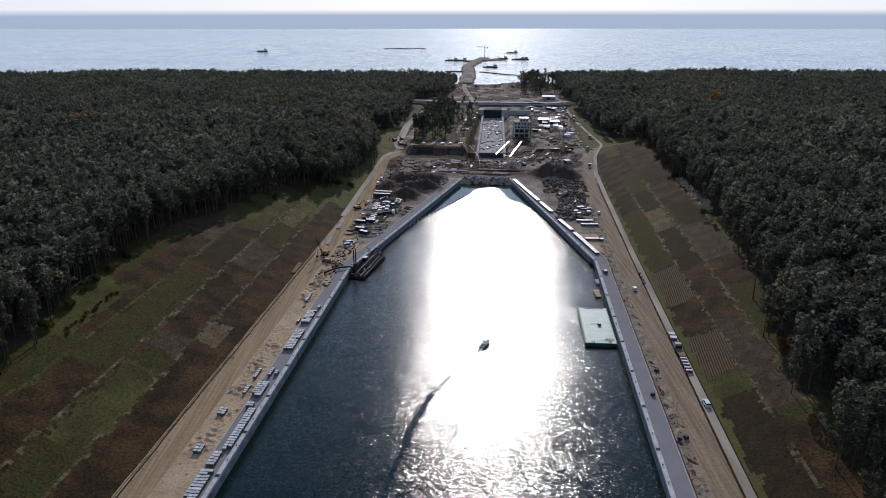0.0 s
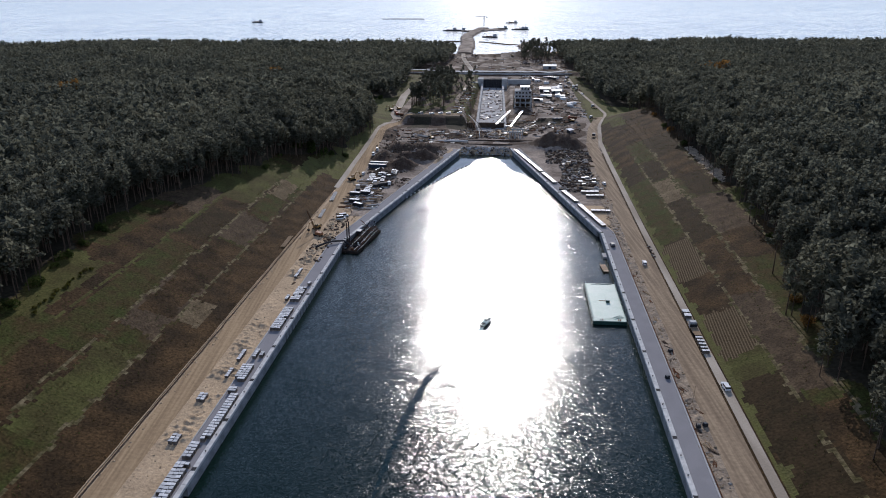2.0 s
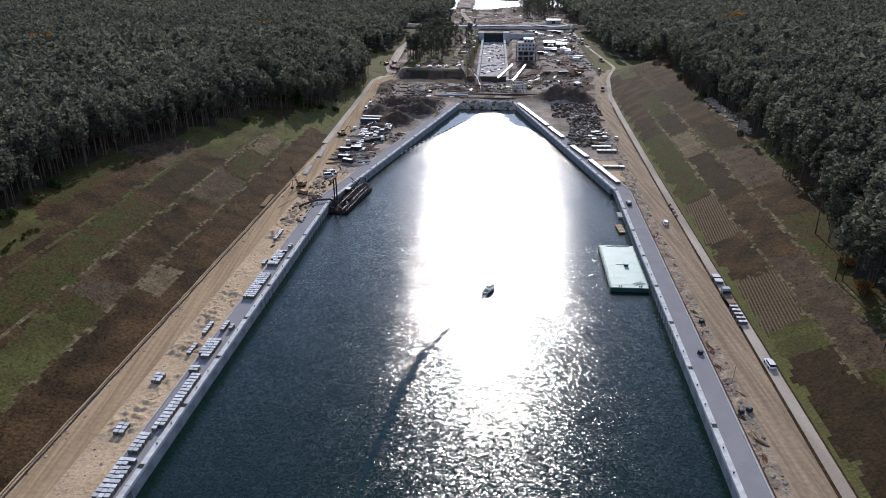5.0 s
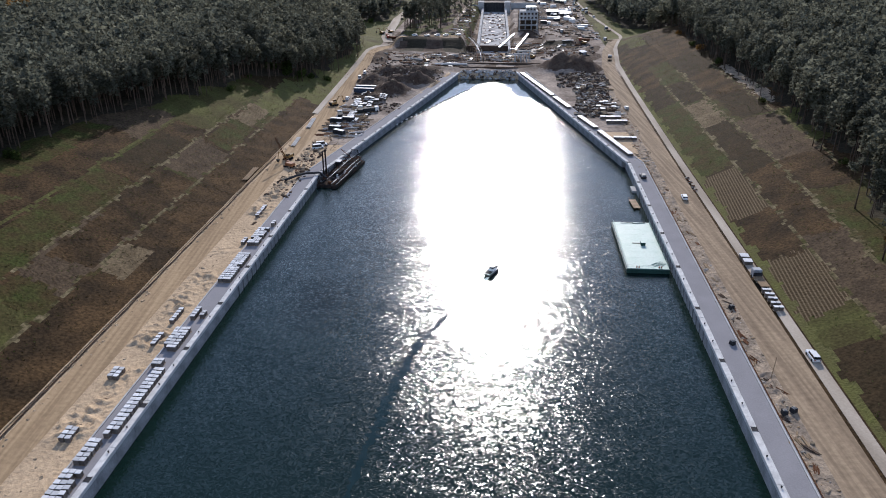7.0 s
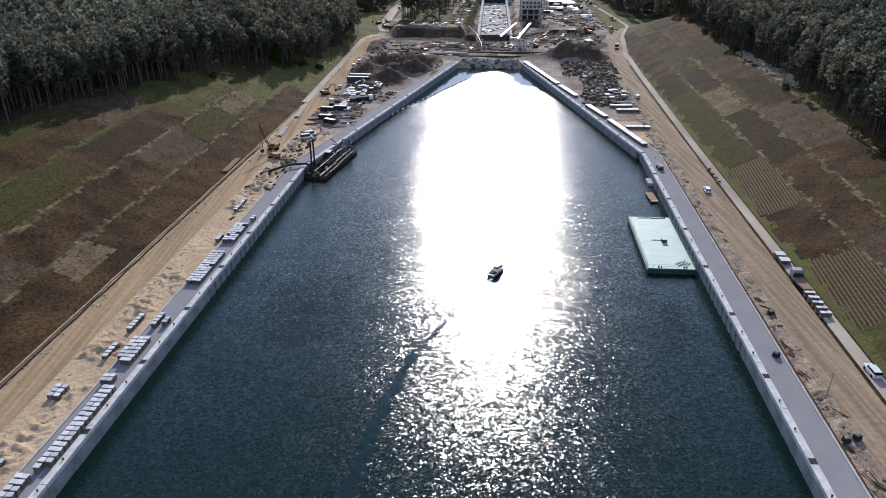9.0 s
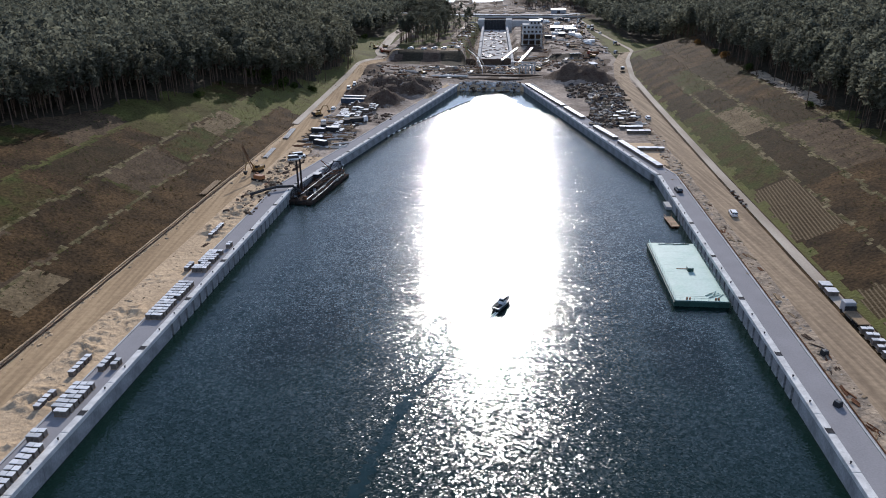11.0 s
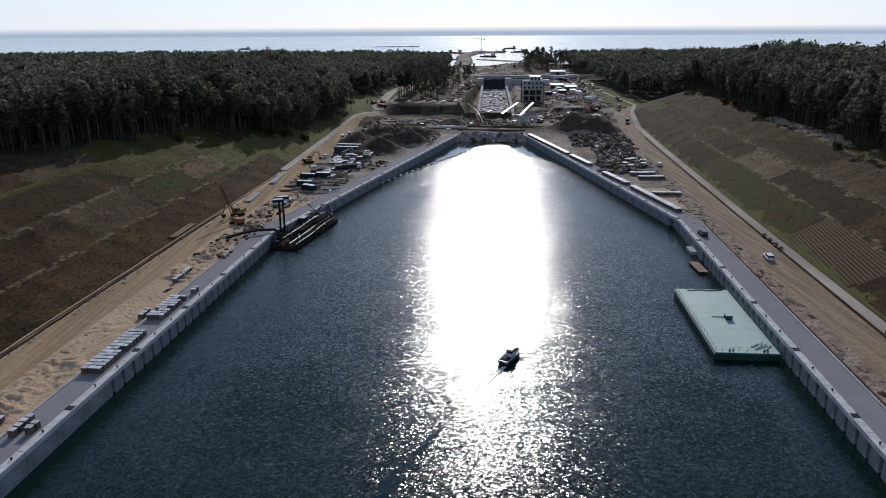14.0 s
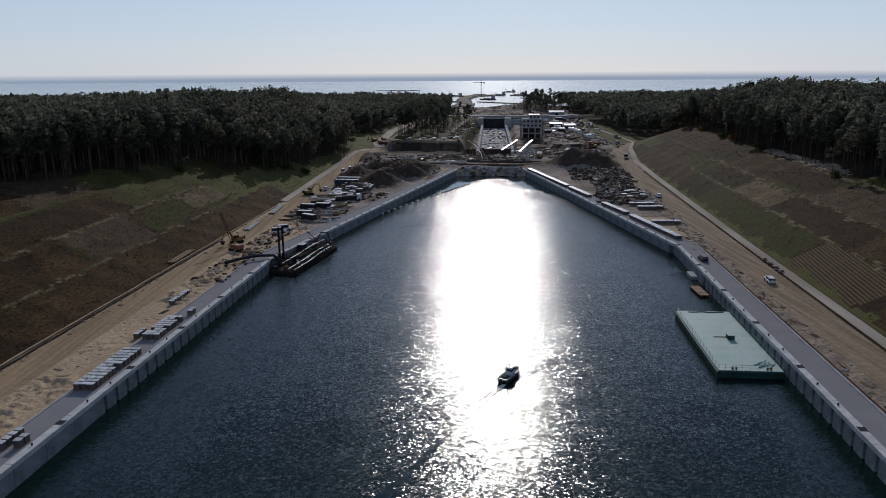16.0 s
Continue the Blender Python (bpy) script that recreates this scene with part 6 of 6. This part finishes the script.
bank("breakwater_west", [(-125, 1290), (-80, 1300)], 12, 2.0, "short dark spur beside the mole", SOIL, 4)
bank("mole_east", [(55, 1020), (45, 1190), (62, 1280)], 26, 3.0, "sandy eastern mole", SITE, 5)
bank("breakwater_east", [(60, 1200), (120, 1260), (180, 1250)], 8, 1.6, "low dark breakwater near the coast", SOIL, 6)
bank("breakwater_outer", [(-420, 2235), (-345, 2246), (-270, 2240)], 5, 1.6, "thin dark breakwater far out in the sea", SOIL, 7)


def make_tower_crane():
    e = thing("tower_crane", None, None, at(-55, 1690, 2.5, 60), "tall tower crane on the head of the mole", "crane")
    for x in (-0.9, 0.9):
        for y in (-0.9, 0.9):
            part("mast_chord", Mesh().tube([(x, y, 0), (x, y, 30)], 0.2, 5), STEEL, e)
    for i in range(12):
        z, s = i * 2.5, 1 if i % 2 else -1
        part("mast_brace", Mesh().tube([(-0.9 * s, -0.9, z), (0.9 * s, -0.9, z + 2.5)], 0.14, 4), STEEL, e)
    part("jib", Mesh().tube([(0, -10, 30.5), (0, 26, 30.8)], 0.5, 4), STEEL, e)
    part("top_mast", Mesh().tube([(0, 0, 30), (0, 0, 36)], 0.35, 4), STEEL, e)
    part("tie", Mesh().tube([(0, 0, 36), (0, 18, 31)], 0.12, 4), STEEL, e)
    part("counterweight", Mesh().box(-1.2, 1.2, -10, -7.5, 27.5, 30.2), CONC, e)
    part("cab", Mesh().box(0.8, 2.4, 0.2, 2.2, 27.6, 29.8), WHITE, e)


make_tower_crane()


def make_ship():
    e = thing("dredging_ship", None, None, at(-140, 1645, 0, 85), "dark work ship off the mole", "ship", "ships at sea")
    prof = [(-4, -18), (4, -18), (4.2, 8), (2.6, 15), (0, 19), (-2.6, 15), (-4.2, 8)]
    part("hull", Mesh().prism(prof, 2.6, -0.6, taper=0.92), STEEL, e)
    part("deckhouse", Mesh().box(-3, 3, -15, -7, 2.5, 8.5, 0.3), GREYP, e)
    part("mast", Mesh().tube([(0, -8, 8), (0, -8, 15)], 0.25, 5), STEEL, e)
    part("crane_arm", Mesh().tube([(0, 4, 2.5), (0, 13, 9)], 0.4, 5), STEEL, e)
    part("hold", Mesh().box(-2.8, 2.8, -5, 9, 2.5, 3.6, 0.2), RUST, e)
    return e


SHIP = make_ship()
for u, v, t in ((-116, 1640, 100), (46, 1700, 70), (36, 1690, 95), (-31, 1417, 80), (-10, 1720, 95), (18, 2000, 90), (-780, 2020, 90)):
    copy_thing(SHIP, at(u, v, 0, t))


# ---------------------------------------------------------------- single trees and bushes
def tree_mesh(seed, tall, count, bare):
    r = np.random.RandomState(seed)
    rr = random.Random(seed)
    trunk = Mesh()
    bend = [rr.uniform(-0.25, 0.25) for _ in range(4)]
    stem = [(bend[0] * i / 5, bend[1] * i / 5, tall * 0.92 * i / 5 - 0.4) for i in range(6)]
    trunk.tube(stem, tall * 0.0125, 6, tall * 0.003)
    cs, rd = [], []
    for i in range(9):
        h = tall * (bare + (0.97 - bare) * i / 8)
        a, ln = rr.uniform(0, 6.28), tall * 0.15 * (1.05 - 0.75 * i / 8) * rr.uniform(0.6, 1.1)
        p = Vector((0, 0, h))
        q = p + Vector((math.cos(a) * ln, math.sin(a) * ln, tall * 0.03))
        trunk.tube([p, q], tall * 0.004, 4, tall * 0.0015)
        cs.append(tuple(q + Vector((0, 0, 0.2))))
        rd.append((tall * 0.075 * rr.uniform(0.8, 1.3), tall * 0.075 * rr.uniform(0.8, 1.3), tall * 0.045))
    cs.append((0, 0, tall * 0.96))
    rd.append((tall * 0.06, tall * 0.06, tall * 0.05))
    q = needles(r, np.array(cs), np.array(rd), count, 0.33).reshape(-1, 3)
    return trunk.data("trunk", BARK, False), sheet("crown", q, np.arange(len(q)).reshape(-1, 3), [LEAF], None, False)


TREES = [tree_mesh(70 + k, (19, 17, 21, 18)[k], 55, (0.5, 0.55, 0.6, 0.45)[k]) for k in range(4)]


def plant(u, v, k, turn, label, size=1.0):
    e = thing("pine_tree", None, None, at(u, v, gz(u, v) - 0.1, turn) @ Matrix.Scale(size, 4), label, "tree", "single pines")
    part("trunk", TREES[k][0], None, e)
    part("crown", TREES[k][1], None, e)


rt = random.Random(44)
for i in range(120):
    u, v = rt.uniform(-76, -44), rt.uniform(392, 560)
    plant(u, v, i % 4, rt.uniform(0, 360), "tall bare-stemmed pine in the grove beside the lock", rt.uniform(0.8, 1.1))
for i in range(22):
    u, v = rt.uniform(-44, -24), rt.uniform(430, 600)
    plant(u, v, i % 4, rt.uniform(0, 360), "thin pine at the edge of the grove", rt.uniform(0.6, 0.9))
for i in range(46):
    v = rt.uniform(-150, 330)
    left = rt.random() < 0.5
    u = float(edge_l(np.array([v]))[0]) + rt.uniform(0, 3) if left else float(edge_r(np.array([v]))[0]) - rt.uniform(0, 3)
    plant(u, v, i % 4, rt.uniform(0, 360), "tall bare-stemmed pine at the edge of the wood", rt.uniform(0.85, 1.1))
for i in range(130):
    u, v = rt.uniform(34, 108), rt.uniform(820, 1000)
    plant(u, v, i % 4, rt.uniform(0, 360), "pine in the thin wood near the coast", rt.uniform(0.9, 1.15))


for seed, cu, cv, n, ru, rv in ((61, 256, 642, 34, 26, 16), (62, -384, 340, 16, 14, 12), (63, -265, 563, 14, 22, 10)):
    r = np.random.RandomState(seed)
    plant_wood("autumn_trees", cu + r.uniform(-ru, ru, n), cv + r.uniform(-rv, rv, n), 19.5, 60, 0.45, seed, AUTUMN, "group of russet autumn trees in the pine wood", False)


def make_bush(u, v, s, seed, material, label):
    r = np.random.RandomState(seed)
    e = thing("bush", None, None, at(u, v, gz(u, v) - 0.1), label, "bush", "bushes")
    c = np.concatenate([r.uniform(-1, 1, (7, 2)) * s * 0.55, r.uniform(0.35, 0.8, (7, 1)) * s], 1)
    q = needles(r, c, np.full((7, 3), s * 0.5), 60, 0.28).reshape(-1, 3)
    part("foliage", sheet("foliage", q, np.arange(len(q)).reshape(-1, 3), [material], None, False), None, e)
    t = Mesh()
    for p in c:
        t.tube([(0, 0, -0.2), tuple(p)], 0.07, 5, 0.03)
    part("stem", t, BARK, e)


for i, (u, v, s) in enumerate(((-108, 184, 4.5), (-113, 178, 4), (-117, 186, 4.6), (-104, 192, 3.2), (-122, 176, 4), (-96, 200, 2.6), (-112, 395, 3), (-118, 402, 3.4), (-124, 455, 4), (-118, 470, 3.6), (-130, 440, 4))):
    make_bush(u, v, s, 200 + i, BUSH, "rounded green bush on the grassy slope")
for i in range(15):
    t = i / 14
    make_bush(HEDGE[0][0] + (HEDGE[1][0] - HEDGE[0][0]) * t + rt.uniform(-1, 1), HEDGE[0][1] + (HEDGE[1][1] - HEDGE[0][1]) * t, rt.uniform(0.6, 1.15), 260 + i, VERGELEAF, "low yellow-green shrub in a row along the field")
for i in range(16):
    v = rt.uniform(-120, 340)
    left = i % 2 == 0
    u = float(edge_l(np.array([v]))[0]) + 1 if left else float(edge_r(np.array([v]))[0]) - 1
    make_bush(u, v, rt.uniform(1.6, 3.4), 230 + i, AUTUMN if i % 4 == 1 else BUSH, "russet bush at the edge of the wood" if i % 4 == 1 else "green bush at the edge of the wood")


# ---------------------------------------------------------------- dry stalks and weeds on the banks
def weeds(name, u0, u1, n, seed, material, label):
    r = np.random.RandomState(seed)
    u, v = r.uniform(u0, u1, n), r.uniform(-190, 330, n)
    clump = waves(u, v, 14, seed + 1) + 0.6 * waves(u, v, 5, seed + 2)
    path = (np.abs(np.abs(u) - 101) < 1.1) | (np.abs(np.abs(u) - 113) < 1.1) | (np.abs(np.abs(u) - 127) < 1.0)
    k = (clump > r.uniform(-1.3, 0.9, n)) & (u > edge_l(v)) & (u < edge_r(v)) & ~path & ~((u > 88) & (u < 100) & (((v > -2) & (v < 38)) | ((v > -67) & (v < -36))))
    u, v = u[k], v[k]
    s = r.uniform(0.15, 0.4, len(u))
    c = wpts(u, v, height(u, v) + s * 0.5)
    q = needles(r, c, np.stack([s, s, s * 0.8], 1), 4, 0.5).reshape(-1, 3)
    ob = new(name, sheet(name, q, np.arange(len(q)).reshape(-1, 3), [material], None, False))
    tagged(ob, label, "weeds", kind="stuff")


weeds("dry_weeds_west", -118, -86, 13000, 301, DRYLEAF, "dry brown weeds and stalks on the bank")
weeds("dry_weeds_east", 98, 135, 9000, 305, DRYLEAF, "dry brown weeds and stalks on the bank")
weeds("green_weeds_west", -150, -96, 12000, 309, BUSH, "low green weeds on the bank")
weeds("green_weeds_east", 88, 132, 7000, 313, BUSH, "low green weeds on the bank")
